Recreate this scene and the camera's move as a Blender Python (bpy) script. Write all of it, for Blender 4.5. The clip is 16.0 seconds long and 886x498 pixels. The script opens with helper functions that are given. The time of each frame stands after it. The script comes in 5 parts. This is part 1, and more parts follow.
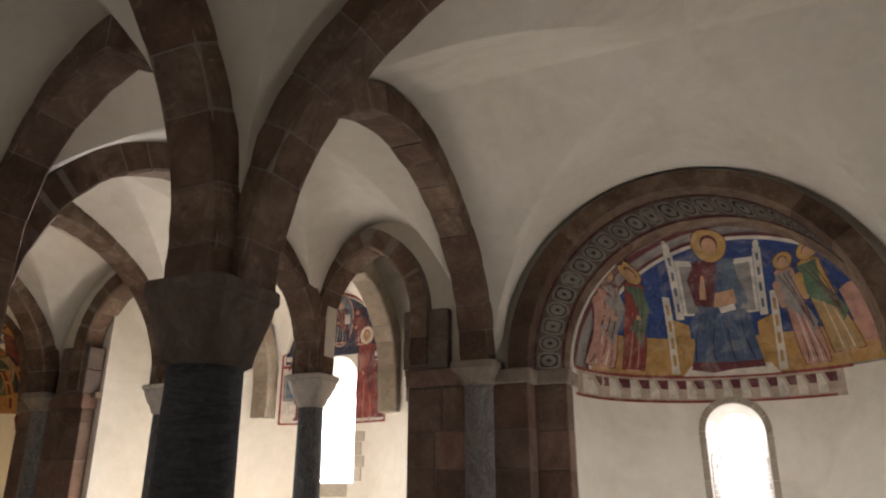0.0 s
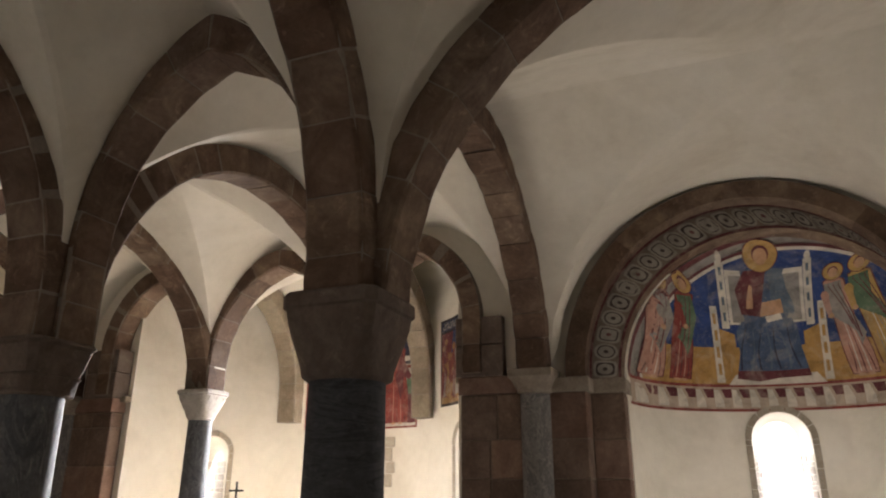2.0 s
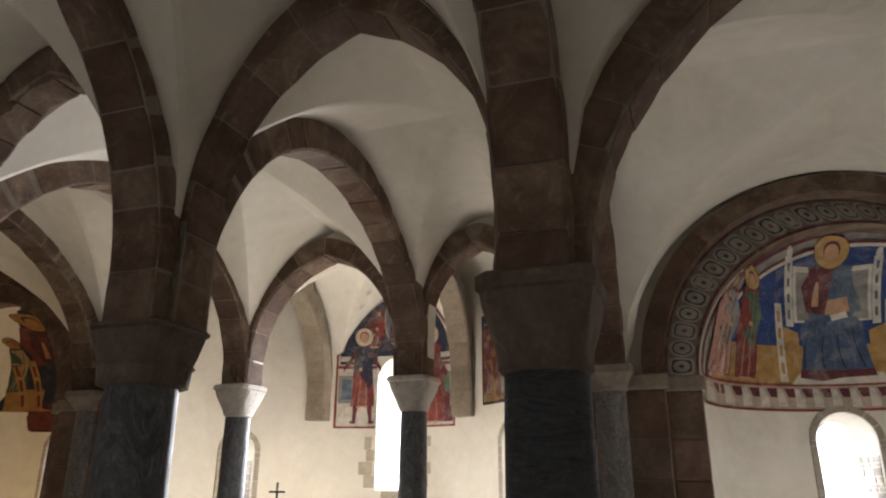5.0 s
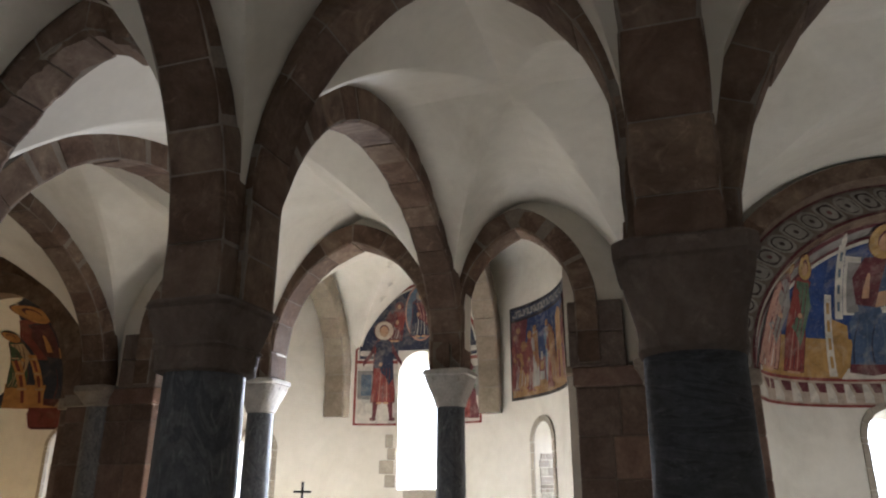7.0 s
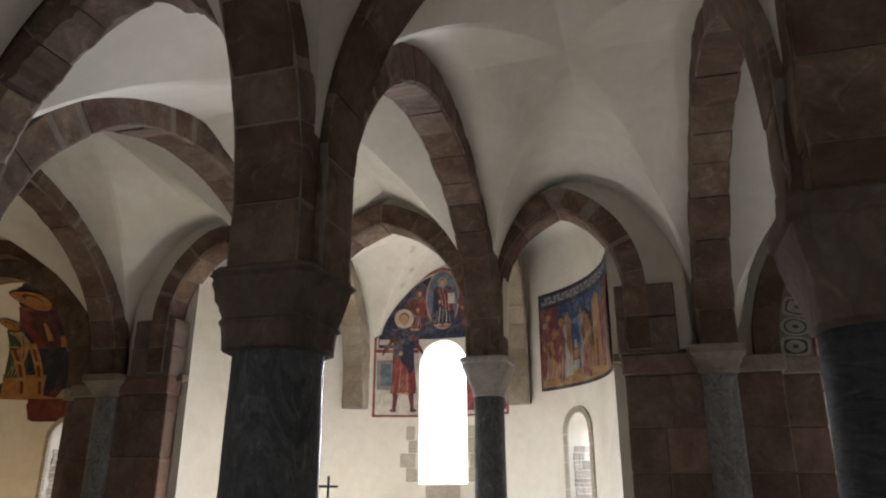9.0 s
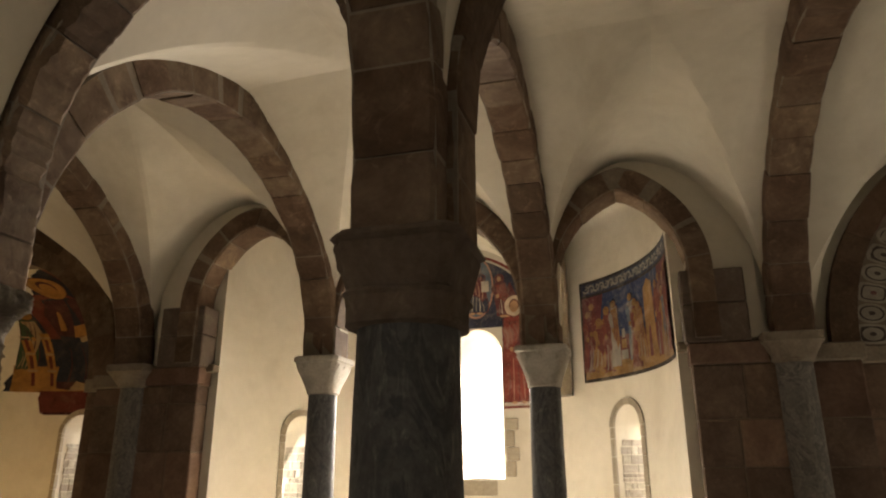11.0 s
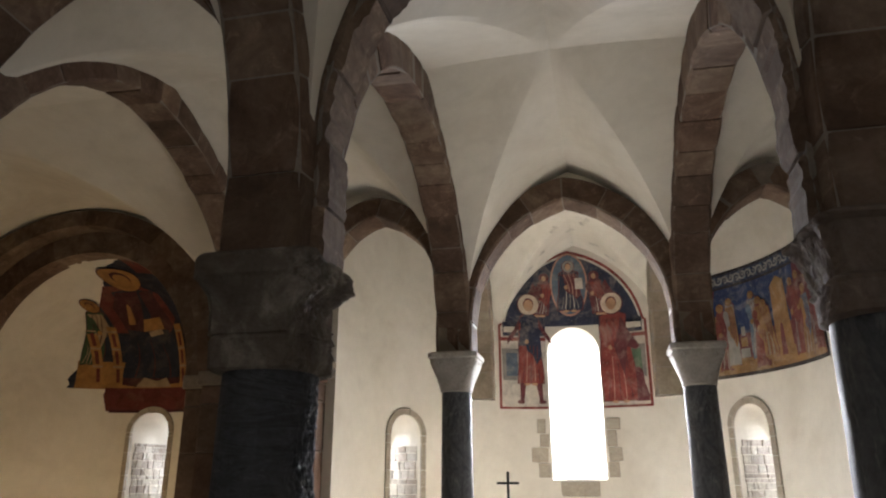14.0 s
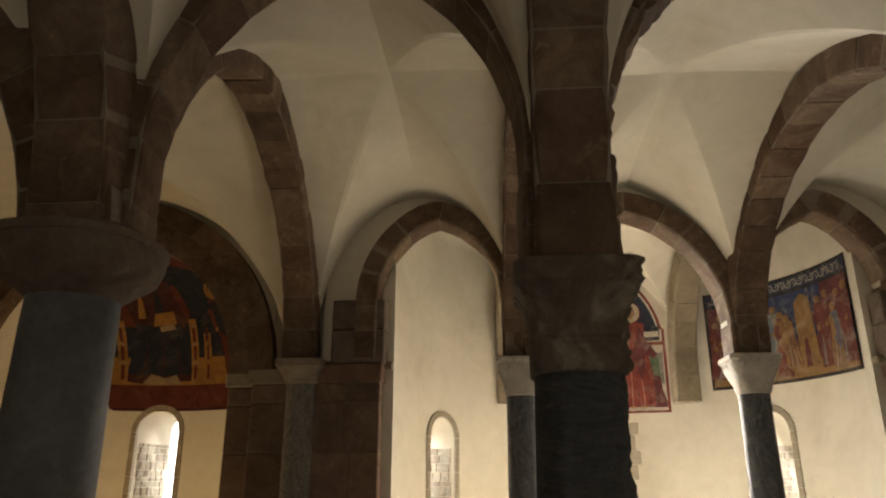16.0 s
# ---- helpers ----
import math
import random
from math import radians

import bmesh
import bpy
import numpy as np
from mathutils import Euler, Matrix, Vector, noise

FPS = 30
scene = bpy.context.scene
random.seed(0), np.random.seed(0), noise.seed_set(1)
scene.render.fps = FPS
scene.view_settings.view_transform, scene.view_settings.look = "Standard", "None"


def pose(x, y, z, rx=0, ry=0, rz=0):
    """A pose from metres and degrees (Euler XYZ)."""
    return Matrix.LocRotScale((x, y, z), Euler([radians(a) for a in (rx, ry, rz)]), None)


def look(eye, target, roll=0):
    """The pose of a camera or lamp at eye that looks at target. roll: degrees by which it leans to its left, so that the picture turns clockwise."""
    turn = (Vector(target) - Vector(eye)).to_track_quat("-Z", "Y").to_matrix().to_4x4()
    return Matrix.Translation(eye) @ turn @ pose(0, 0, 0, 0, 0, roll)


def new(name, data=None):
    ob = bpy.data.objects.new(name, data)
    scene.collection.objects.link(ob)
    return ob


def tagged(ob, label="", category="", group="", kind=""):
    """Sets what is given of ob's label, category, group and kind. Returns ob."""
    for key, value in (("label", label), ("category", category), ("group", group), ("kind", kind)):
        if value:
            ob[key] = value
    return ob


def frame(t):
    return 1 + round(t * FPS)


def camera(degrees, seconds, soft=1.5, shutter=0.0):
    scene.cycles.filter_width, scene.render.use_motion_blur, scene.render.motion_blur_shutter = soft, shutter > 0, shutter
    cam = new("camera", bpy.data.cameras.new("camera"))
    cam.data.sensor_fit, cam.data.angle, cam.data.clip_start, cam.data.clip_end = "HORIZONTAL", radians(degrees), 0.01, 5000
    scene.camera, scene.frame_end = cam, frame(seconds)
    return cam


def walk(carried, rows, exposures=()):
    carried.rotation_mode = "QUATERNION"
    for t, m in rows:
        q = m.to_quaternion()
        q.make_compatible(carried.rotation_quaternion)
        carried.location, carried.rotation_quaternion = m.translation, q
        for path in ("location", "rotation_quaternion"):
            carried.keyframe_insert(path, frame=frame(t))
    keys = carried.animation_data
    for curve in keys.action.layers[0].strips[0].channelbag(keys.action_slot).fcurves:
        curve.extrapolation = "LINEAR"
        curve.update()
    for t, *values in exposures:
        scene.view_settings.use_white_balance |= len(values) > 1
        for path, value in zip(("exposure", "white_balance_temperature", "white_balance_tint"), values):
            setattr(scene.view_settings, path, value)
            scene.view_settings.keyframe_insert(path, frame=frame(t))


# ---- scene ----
cam = camera(64.6, 16.0, soft=2.1)
METRES, EYE, TILT, LEAN, TURN = 8.0, 1.5, 0.0, 0.0, 24.0
ROWS = [
    (0.0, 0.0, 0.0, 0.0, -0.03, 18.81, -0.09),
    (0.5, -0.0264, 0.0014, 0.005, -0.52, 18.85, -0.1),
    (1.0, -0.0553, 0.0024, 0.0091, -1.05, 18.81, -0.13),
    (1.5, -0.0842, 0.0046, 0.0106, -1.55, 18.84, -0.15),
    (2.0, -0.1128, 0.008, 0.0109, -2.04, 18.84, -0.17),
    (2.5, -0.1409, 0.0134, 0.0116, -2.58, 18.83, -0.17),
    (3.0, -0.1663, 0.0218, 0.0123, -3.08, 18.84, -0.2),
    (3.5, -0.1903, 0.0319, 0.0123, -3.58, 18.85, -0.18),
    (4.0, -0.2133, 0.043, 0.0128, -4.11, 18.83, -0.21),
    (6.5, -0.3061, 0.1155, 0.013, -5.92, 18.81, -0.18),
    (7.0, -0.3226, 0.1326, 0.0127, -6.17, 18.79, -0.17),
    (7.5, -0.3388, 0.1488, 0.0126, -6.43, 18.79, -0.17),
    (8.0, -0.3538, 0.165, 0.0127, -6.67, 18.7, -0.13),
    (8.5, -0.368, 0.1819, 0.0135, -6.94, 18.53, -0.11),
    (9.0, -0.3829, 0.1986, 0.0136, -7.22, 18.31, -0.08),
    (11.5, -0.4805, 0.2759, 0.0137, -8.37, 17.92, -0.01),
    (12.0, -0.5111, 0.2897, 0.0139, -8.81, 17.91, -0.02),
    (12.5, -0.5467, 0.3018, 0.0138, -9.28, 17.94, 0.03),
    (13.0, -0.5863, 0.3124, 0.0136, -9.78, 17.96, 0.03),
    (13.5, -0.6303, 0.3234, 0.0136, -10.34, 17.99, 0.06),
    (14.0, -0.6756, 0.3335, 0.0143, -11.01, 17.98, 0.07),
    (14.5, -0.7258, 0.3429, 0.0137, -12.53, 18.03, 0.06),
    (15.0, -0.7788, 0.3529, 0.0135, -14.65, 18.07, 0.01),
    (15.5, -0.8341, 0.3646, 0.0111, -16.9, 18.25, -0.03),
    (16.0, -0.8905, 0.3763, 0.0112, -19.11, 18.29, -0.06),
]
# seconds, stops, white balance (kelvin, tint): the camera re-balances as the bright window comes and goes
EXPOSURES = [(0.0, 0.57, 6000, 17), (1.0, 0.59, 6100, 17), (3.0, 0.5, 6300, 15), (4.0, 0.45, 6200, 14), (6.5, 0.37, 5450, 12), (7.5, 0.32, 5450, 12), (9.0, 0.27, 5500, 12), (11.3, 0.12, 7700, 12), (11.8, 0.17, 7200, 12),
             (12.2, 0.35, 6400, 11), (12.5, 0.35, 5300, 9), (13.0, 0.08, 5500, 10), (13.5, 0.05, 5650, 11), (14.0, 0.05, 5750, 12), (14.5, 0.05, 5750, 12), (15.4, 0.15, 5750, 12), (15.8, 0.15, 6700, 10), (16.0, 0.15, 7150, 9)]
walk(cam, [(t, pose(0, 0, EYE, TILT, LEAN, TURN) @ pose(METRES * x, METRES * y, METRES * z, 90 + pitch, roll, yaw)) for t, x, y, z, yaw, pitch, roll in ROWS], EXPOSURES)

# ---- plan, in metres: x to the south, y to the east ----
AXIS = -6.40                       # middle line of the nave
ROW_W, ROW_E, WEST = 2.80, 7.50, -1.25
COLS = {"C": -2.69, "B": -5.03, "D": -7.40, "E": -9.67}
COL_Y = {"C": 2.92, "B": 2.95, "D": 2.98, "E": 2.80}
A_X, A2_X = -7.55, -5.14
S_X, N_X = -0.12, -12.42           # middles of the side apses
SOUTH, NORTH = 2.45, -15.0
SPRING_W, SPRING_E, CROWN = 2.46, 2.84, 4.80
FLOOR = 0.0

# ---- light ----
world = bpy.data.worlds.new("sky")
scene.world = world
world.use_nodes = True
wn = world.node_tree.nodes
sky = wn.new("ShaderNodeTexSky")
sky.sky_type, sky.sun_disc = "NISHITA", False
sky.sun_elevation, sky.sun_rotation = radians(35), radians(60)
wn["Background"].inputs["Strength"].default_value = 0.12
world.node_tree.links.new(sky.outputs["Color"], wn["Background"].inputs["Color"])


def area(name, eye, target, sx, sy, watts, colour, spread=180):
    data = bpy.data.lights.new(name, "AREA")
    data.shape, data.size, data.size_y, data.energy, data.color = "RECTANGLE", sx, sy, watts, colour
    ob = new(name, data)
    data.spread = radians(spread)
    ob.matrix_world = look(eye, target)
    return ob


DAY, WARM = (1.0, 0.97, 0.93), (1.0, 0.68, 0.34)
# assumed uplights near the floor, out of view, that wash the vaults and the apses
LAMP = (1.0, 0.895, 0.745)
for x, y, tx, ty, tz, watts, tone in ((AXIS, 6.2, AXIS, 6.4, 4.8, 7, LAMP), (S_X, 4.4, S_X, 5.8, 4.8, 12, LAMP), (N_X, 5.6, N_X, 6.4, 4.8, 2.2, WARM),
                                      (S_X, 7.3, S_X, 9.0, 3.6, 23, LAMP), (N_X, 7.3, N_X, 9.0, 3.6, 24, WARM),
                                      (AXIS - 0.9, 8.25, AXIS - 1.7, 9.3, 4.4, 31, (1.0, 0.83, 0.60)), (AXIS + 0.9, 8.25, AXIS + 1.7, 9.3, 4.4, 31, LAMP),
                                      # unseen fill, added to lift the west bay and the near columns
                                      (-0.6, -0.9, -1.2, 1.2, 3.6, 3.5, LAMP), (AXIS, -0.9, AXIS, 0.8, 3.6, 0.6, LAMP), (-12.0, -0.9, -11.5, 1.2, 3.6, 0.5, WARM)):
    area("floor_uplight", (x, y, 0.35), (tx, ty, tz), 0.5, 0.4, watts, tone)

# ---- materials ----
def nodes(name, rough=0.9):
    m = bpy.data.materials.new(name)
    m.use_nodes = True
    nt = m.node_tree
    b = nt.nodes["Principled BSDF"]
    b.inputs["Roughness"].default_value = rough
    b.inputs["Specular IOR Level"].default_value = 0.3
    return m, nt, b


def noise_node(nt, scale, detail=6.0, rough=0.6, coord=None, dist=0.0):
    n = nt.nodes.new("ShaderNodeTexNoise")
    n.inputs["Scale"].default_value, n.inputs["Detail"].default_value = scale, detail
    n.inputs["Roughness"].default_value, n.inputs["Distortion"].default_value = rough, dist
    nt.links.new(coord, n.inputs["Vector"])
    return n


def ramp(nt, fac, stops):
    r = nt.nodes.new("ShaderNodeValToRGB")
    e = r.color_ramp.elements
    while len(e) < len(stops):
        e.new(0.5)
    for el, (p, c) in zip(e, stops):
        el.position, el.color = p, (*c, 1)
    nt.links.new(fac, r.inputs["Fac"])
    return r


def mixc(nt, fac, a, b, how="MIX"):
    n = nt.nodes.new("ShaderNodeMix")
    n.data_type, n.blend_type = "RGBA", how
    for sock, v in ((n.inputs["Factor"], fac), (n.inputs["A"], a), (n.inputs["B"], b)):
        if hasattr(v, "is_output"):
            nt.links.new(v, sock)
        else:
            sock.default_value = v if not isinstance(v, tuple) else (*v, 1)
    return n.outputs["Result"]


def bump(nt, b, height, strength, distance):
    n = nt.nodes.new("ShaderNodeBump")
    n.inputs["Strength"].default_value, n.inputs["Distance"].default_value = strength, distance
    nt.links.new(height, n.inputs["Height"])
    nt.links.new(n.outputs["Normal"], b.inputs["Normal"])


def surface(name, colours, coarse=1.2, fine=18.0, rough=0.9, relief=0.35, depth=0.01, vary=0.0, grain=0.25, scuff=0.0):
    """Two scales of noise between colours; vary: how far pieces differ from one another."""
    m, nt, b = nodes(name, rough)
    tc = nt.nodes.new("ShaderNodeTexCoord")
    co = tc.outputs["Object"]
    n1 = noise_node(nt, coarse, 7, 0.66, co, 0.7)
    n2 = noise_node(nt, fine, 6, 0.65, co)
    k = len(colours) - 1
    c = ramp(nt, n1.outputs["Fac"], [(0.32 + 0.36 * i / max(k, 1), col) for i, col in enumerate(colours)]).outputs["Color"]
    g = ramp(nt, n2.outputs["Fac"], [(0.3, (1 - grain,) * 3), (0.7, (1 + 0.0 * grain,) * 3)]).outputs["Color"]
    c = mixc(nt, 1.0, c, g, "MULTIPLY")
    if scuff:
        n3 = noise_node(nt, coarse * 1.7, 9, 0.75, co, 1.6)
        f = ramp(nt, n3.outputs["Fac"], [(0.56, (0, 0, 0)), (0.70, (scuff,) * 3)]).outputs["Color"]
        c = mixc(nt, f, c, tuple(min(0.6, q * 1.7) for q in colours[-1]))
        n4 = noise_node(nt, coarse * 0.8, 6, 0.7, co, 1.0)
        f = ramp(nt, n4.outputs["Fac"], [(0.52, (0, 0, 0)), (0.72, (scuff,) * 3)]).outputs["Color"]
        c = mixc(nt, f, c, tuple(q * 0.45 for q in colours[0]))
    if vary:
        oi = nt.nodes.new("ShaderNodeObjectInfo")
        r = ramp(nt, oi.outputs["Random"], [(0.0, (1 - vary, 1 - 1.08 * vary, 1 - 1.15 * vary)), (0.3, (1 - 0.55 * vary, 1 - 0.75 * vary, 1 - 0.85 * vary)), (0.6, (1 - 0.3 * vary, 1 - 0.3 * vary, 1 - 0.3 * vary)), (1.0, (1.0, 0.97, 0.91))]).outputs["Color"]
        c = mixc(nt, 1.0, c, r, "MULTIPLY")
    nt.links.new(c, b.inputs["Base Color"])
    bump(nt, b, n2.outputs["Fac"], relief, depth)
    return m


PLASTER = surface("lime_plaster", [(0.64, 0.595, 0.505), (0.73, 0.69, 0.60), (0.78, 0.745, 0.665)], 0.8, 7.0, 0.95, 0.35, 0.012, grain=0.08)
STONE = surface("brown_sandstone", [(0.13, 0.086, 0.062), (0.21, 0.148, 0.108), (0.31, 0.235, 0.175)], 3.0, 26.0, 0.9, 0.6, 0.014, vary=0.45, scuff=0.5)
STONE_RED = surface("reddish_sandstone", [(0.18, 0.115, 0.088), (0.25, 0.165, 0.128), (0.31, 0.22, 0.175)], 2.6, 26.0, 0.9, 0.5, 0.012, vary=0.35)
MORTAR_DARK = surface("dark_mortar", [(0.17, 0.13, 0.10), (0.22, 0.18, 0.145)], 3.0, 40.0, 0.95, 0.4, 0.006)
PIERCAP = surface("grey_tan_stone", [(0.22, 0.18, 0.14), (0.30, 0.255, 0.205), (0.36, 0.32, 0.26)], 4.0, 40.0, 0.85, 0.6, 0.012)
STONE_PALE = surface("tan_sandstone", [(0.24, 0.20, 0.145), (0.32, 0.27, 0.20), (0.38, 0.33, 0.25)], 2.4, 26.0, 0.9, 0.5, 0.012, vary=0.25)
MORTAR = surface("mortar", [(0.22, 0.185, 0.15), (0.32, 0.28, 0.235)], 3.0, 40.0, 0.95, 0.4, 0.006)
CAPITAL = surface("dark_capital_stone", [(0.12, 0.09, 0.07), (0.17, 0.13, 0.105), (0.21, 0.17, 0.14)], 3.0, 30.0, 0.85, 0.5, 0.012, scuff=0.45)
CAPITAL_WORN = surface("worn_capital_stone", [(0.12, 0.10, 0.08), (0.18, 0.15, 0.12), (0.36, 0.33, 0.28)], 5.0, 42.0, 0.9, 0.8, 0.02)
PALE = surface("pale_capital_stone", [(0.40, 0.37, 0.33), (0.52, 0.49, 0.44), (0.58, 0.55, 0.50)], 4.0, 40.0, 0.85, 0.5, 0.01)
def marble(name, base, vein, pale, stretch, rough=0.5):
    """Dark polished stone with drifting veins, scratches and pale chips."""
    m, nt, b = nodes(name, rough)
    tc = nt.nodes.new("ShaderNodeTexCoord")
    mp = nt.nodes.new("ShaderNodeMapping")
    mp.inputs["Scale"].default_value = stretch
    nt.links.new(tc.outputs["Object"], mp.inputs["Vector"])
    n1 = noise_node(nt, 2.4, 7, 0.62, mp.outputs["Vector"], 2.2)
    n2 = noise_node(nt, 30.0, 6, 0.7, tc.outputs["Object"])
    n3 = noise_node(nt, 5.0, 5, 0.7, mp.outputs["Vector"], 3.0)
    c = ramp(nt, n1.outputs["Fac"], [(0.33, base), (0.50, vein), (0.56, base), (0.72, vein)]).outputs["Color"]
    f = ramp(nt, n3.outputs["Fac"], [(0.55, (0, 0, 0)), (0.74, (0.75,) * 3)]).outputs["Color"]
    c = mixc(nt, f, c, pale)
    g = ramp(nt, n2.outputs["Fac"], [(0.3, (0.62,) * 3), (0.7, (1.0,) * 3)]).outputs["Color"]
    c = mixc(nt, 1.0, c, g, "MULTIPLY")
    nt.links.new(c, b.inputs["Base Color"])
    r = ramp(nt, n3.outputs["Fac"], [(0.3, (rough,) * 3), (0.8, (min(1, rough + 0.3),) * 3)]).outputs["Color"]
    nt.links.new(r, b.inputs["Roughness"])
    bump(nt, b, n2.outputs["Fac"], 0.35, 0.008)
    return m


MARBLE = marble("veined_grey_marble", (0.08, 0.085, 0.095), (0.145, 0.15, 0.16), (0.34, 0.34, 0.33), (1.8, 1.8, 0.6))
MARBLE_PLAIN = surface("plain_grey_stone", [(0.10, 0.105, 0.115), (0.14, 0.145, 0.155), (0.19, 0.19, 0.20)], 2.0, 20.0, 0.6, 0.35, 0.008, scuff=0.3)
MARBLE_DARK = marble("dark_banded_marble", (0.048, 0.05, 0.058), (0.085, 0.09, 0.10), (0.17, 0.175, 0.18), (0.7, 0.7, 3.0), 0.62)
MARBLE_PALE = marble("mottled_pale_marble", (0.15, 0.145, 0.14), (0.26, 0.25, 0.235), (0.44, 0.42, 0.39), (1.6, 1.6, 1.1), 0.6)
RUBBLE = surface("rubble_stone", [(0.42, 0.39, 0.33), (0.55, 0.52, 0.46), (0.64, 0.61, 0.55)], 5.0, 30.0, 0.9, 0.7, 0.02, vary=0.3)
BARE = surface("bare_wall_stone", [(0.44, 0.39, 0.31), (0.54, 0.49, 0.40)], 5.0, 30.0, 0.9, 0.5, 0.012, vary=0.12)
PIER = surface("pier_sandstone", [(0.13, 0.09, 0.07), (0.19, 0.135, 0.105), (0.25, 0.185, 0.145)], 2.6, 26.0, 0.9, 0.5, 0.012, vary=0.22, scuff=0.35)
JAMB = surface("window_stone", [(0.36, 0.31, 0.24), (0.47, 0.42, 0.34)], 4.0, 30.0, 0.9, 0.5, 0.01)
IRON = surface("black_iron", [(0.012, 0.012, 0.013), (0.025, 0.024, 0.023)], 6, 40, 0.5, 0.2, 0.003)
FLOORSTONE = surface("floor_slab_stone", [(0.22, 0.19, 0.16), (0.30, 0.27, 0.23)], 2.0, 24.0, 0.7, 0.3, 0.006, vary=0.2)


# ---- mesh helpers ----
def mesh_of(name, bm, material, smooth=None):
    bmesh.ops.recalc_face_normals(bm, faces=bm.faces)
    me = bpy.data.meshes.new(name)
    bm.to_mesh(me)
    bm.free()
    me.materials.append(material)
    if smooth is not None:
        me.polygons.foreach_set("use_smooth", [True] * len(me.polygons))
        me.set_sharp_from_angle(angle=radians(smooth))
    return me


def part(name, bm, material, parent, label="", smooth=None):
    ob = new(name, mesh_of(name, bm, material, smooth))
    ob.parent = parent
    if label:
        ob["label"] = label
    return ob


def thing(name, x, y, z, label, category, group="", kind=""):
    ob = new(name)
    ob.location = (x, y, z)
    ob.empty_display_size = 0.2
    return tagged(ob, label, category, group, kind)


def solid(name, bm, material, label, category, smooth=None, kind="structure"):
    return tagged(new(name, mesh_of(name, bm, material, smooth)), label, category, "", kind)


def block(bm, x0, x1, y0, y1, z0, z1, bevel=0.0, wobble=0.0):
    vs = [bm.verts.new((x + random.uniform(-wobble, wobble), y + random.uniform(-wobble, wobble), z + random.uniform(-wobble, wobble)))
          for z in (z0, z1) for y in (y0, y1) for x in (x0, x1)]
    fs = [bm.faces.new([vs[i] for i in f]) for f in ((0, 2, 3, 1), (4, 5, 7, 6), (0, 1, 5, 4), (2, 6, 7, 3), (0, 4, 6, 2), (1, 3, 7, 5))]
    if bevel:
        edges = list({e for f in fs for e in f.edges})
        bmesh.ops.bevel(bm, geom=edges, offset=bevel, segments=1, affect="EDGES")


def loft(rings, closed=True, caps=True):
    """Skin over rings of equal count."""
    bm = bmesh.new()
    vr = [[bm.verts.new(p) for p in r] for r in rings]
    n = len(vr[0])
    for a, b in zip(vr, vr[1:]):
        for i in range(n if closed else n - 1):
            j = (i + 1) % n
            bm.faces.new((a[i], a[j], b[j], b[i]))
    if caps and closed:
        bm.faces.new(vr[0][::-1])
        bm.faces.new(vr[-1])
    return bm


def squircle(r, z, power, n=32, wob=0.0):
    """A ring between circle (power 2) and square (power 12)."""
    out = []
    for i in range(n):
        a = 2 * math.pi * (i + 0.5) / n
        c, s = math.cos(a), math.sin(a)
        k = r / (abs(c) ** power + abs(s) ** power) ** (1 / power)
        k *= 1 + wob * noise.noise(Vector((c * 2.1, s * 2.1, z * 4.0)))
        out.append((c * k, s * k, z))
    return out


# ---- arches and vaults ----
def half_arch(h, rise, n):
    """Points (distance from the middle, height) of half an arch, from the foot to the crown: two-centred where it is higher than wide."""
    pts = []
    if rise >= h:
        c = (rise * rise - h * h) / (2 * h)
        big = h + c
        end = math.acos(c / big)
        for i in range(n + 1):
            a = end * i / n
            pts.append((big * math.cos(a) - c, big * math.sin(a)))
    else:
        for i in range(n + 1):
            a = math.pi / 2 * i / n
            pts.append((h * math.cos(a), rise * math.sin(a)))
    return pts


def arch_curve(h0, h1, z0, z1, crown, stilt=0.0, n=40):
    """The line of the inside of an arch: (s, z) from -h0 to +h1 about its crown."""
    left, right = [], []
    for h, z, out, sign in ((h0, z0, left, -1), (h1, z1, right, 1)):
        if stilt:
            for i in range(6):
                out.append((sign * h, z + stilt * i / 6))
        out += [(sign * d, z + stilt + k) for d, k in half_arch(h, crown - z - stilt, n)]
    return left + right[::-1][1:]


def offset_curve(pts, d):
    """The outer line, d away along the normals; at the crown both sides meet."""
    out = []
    for i, (s, z) in enumerate(pts):
        a, b = pts[max(i - 1, 0)], pts[min(i + 1, len(pts) - 1)]
        tx, tz = b[0] - a[0], b[1] - a[1]
        ln = math.hypot(tx, tz)
        out.append((s - tz / ln * d, z + tx / ln * d))
    return out


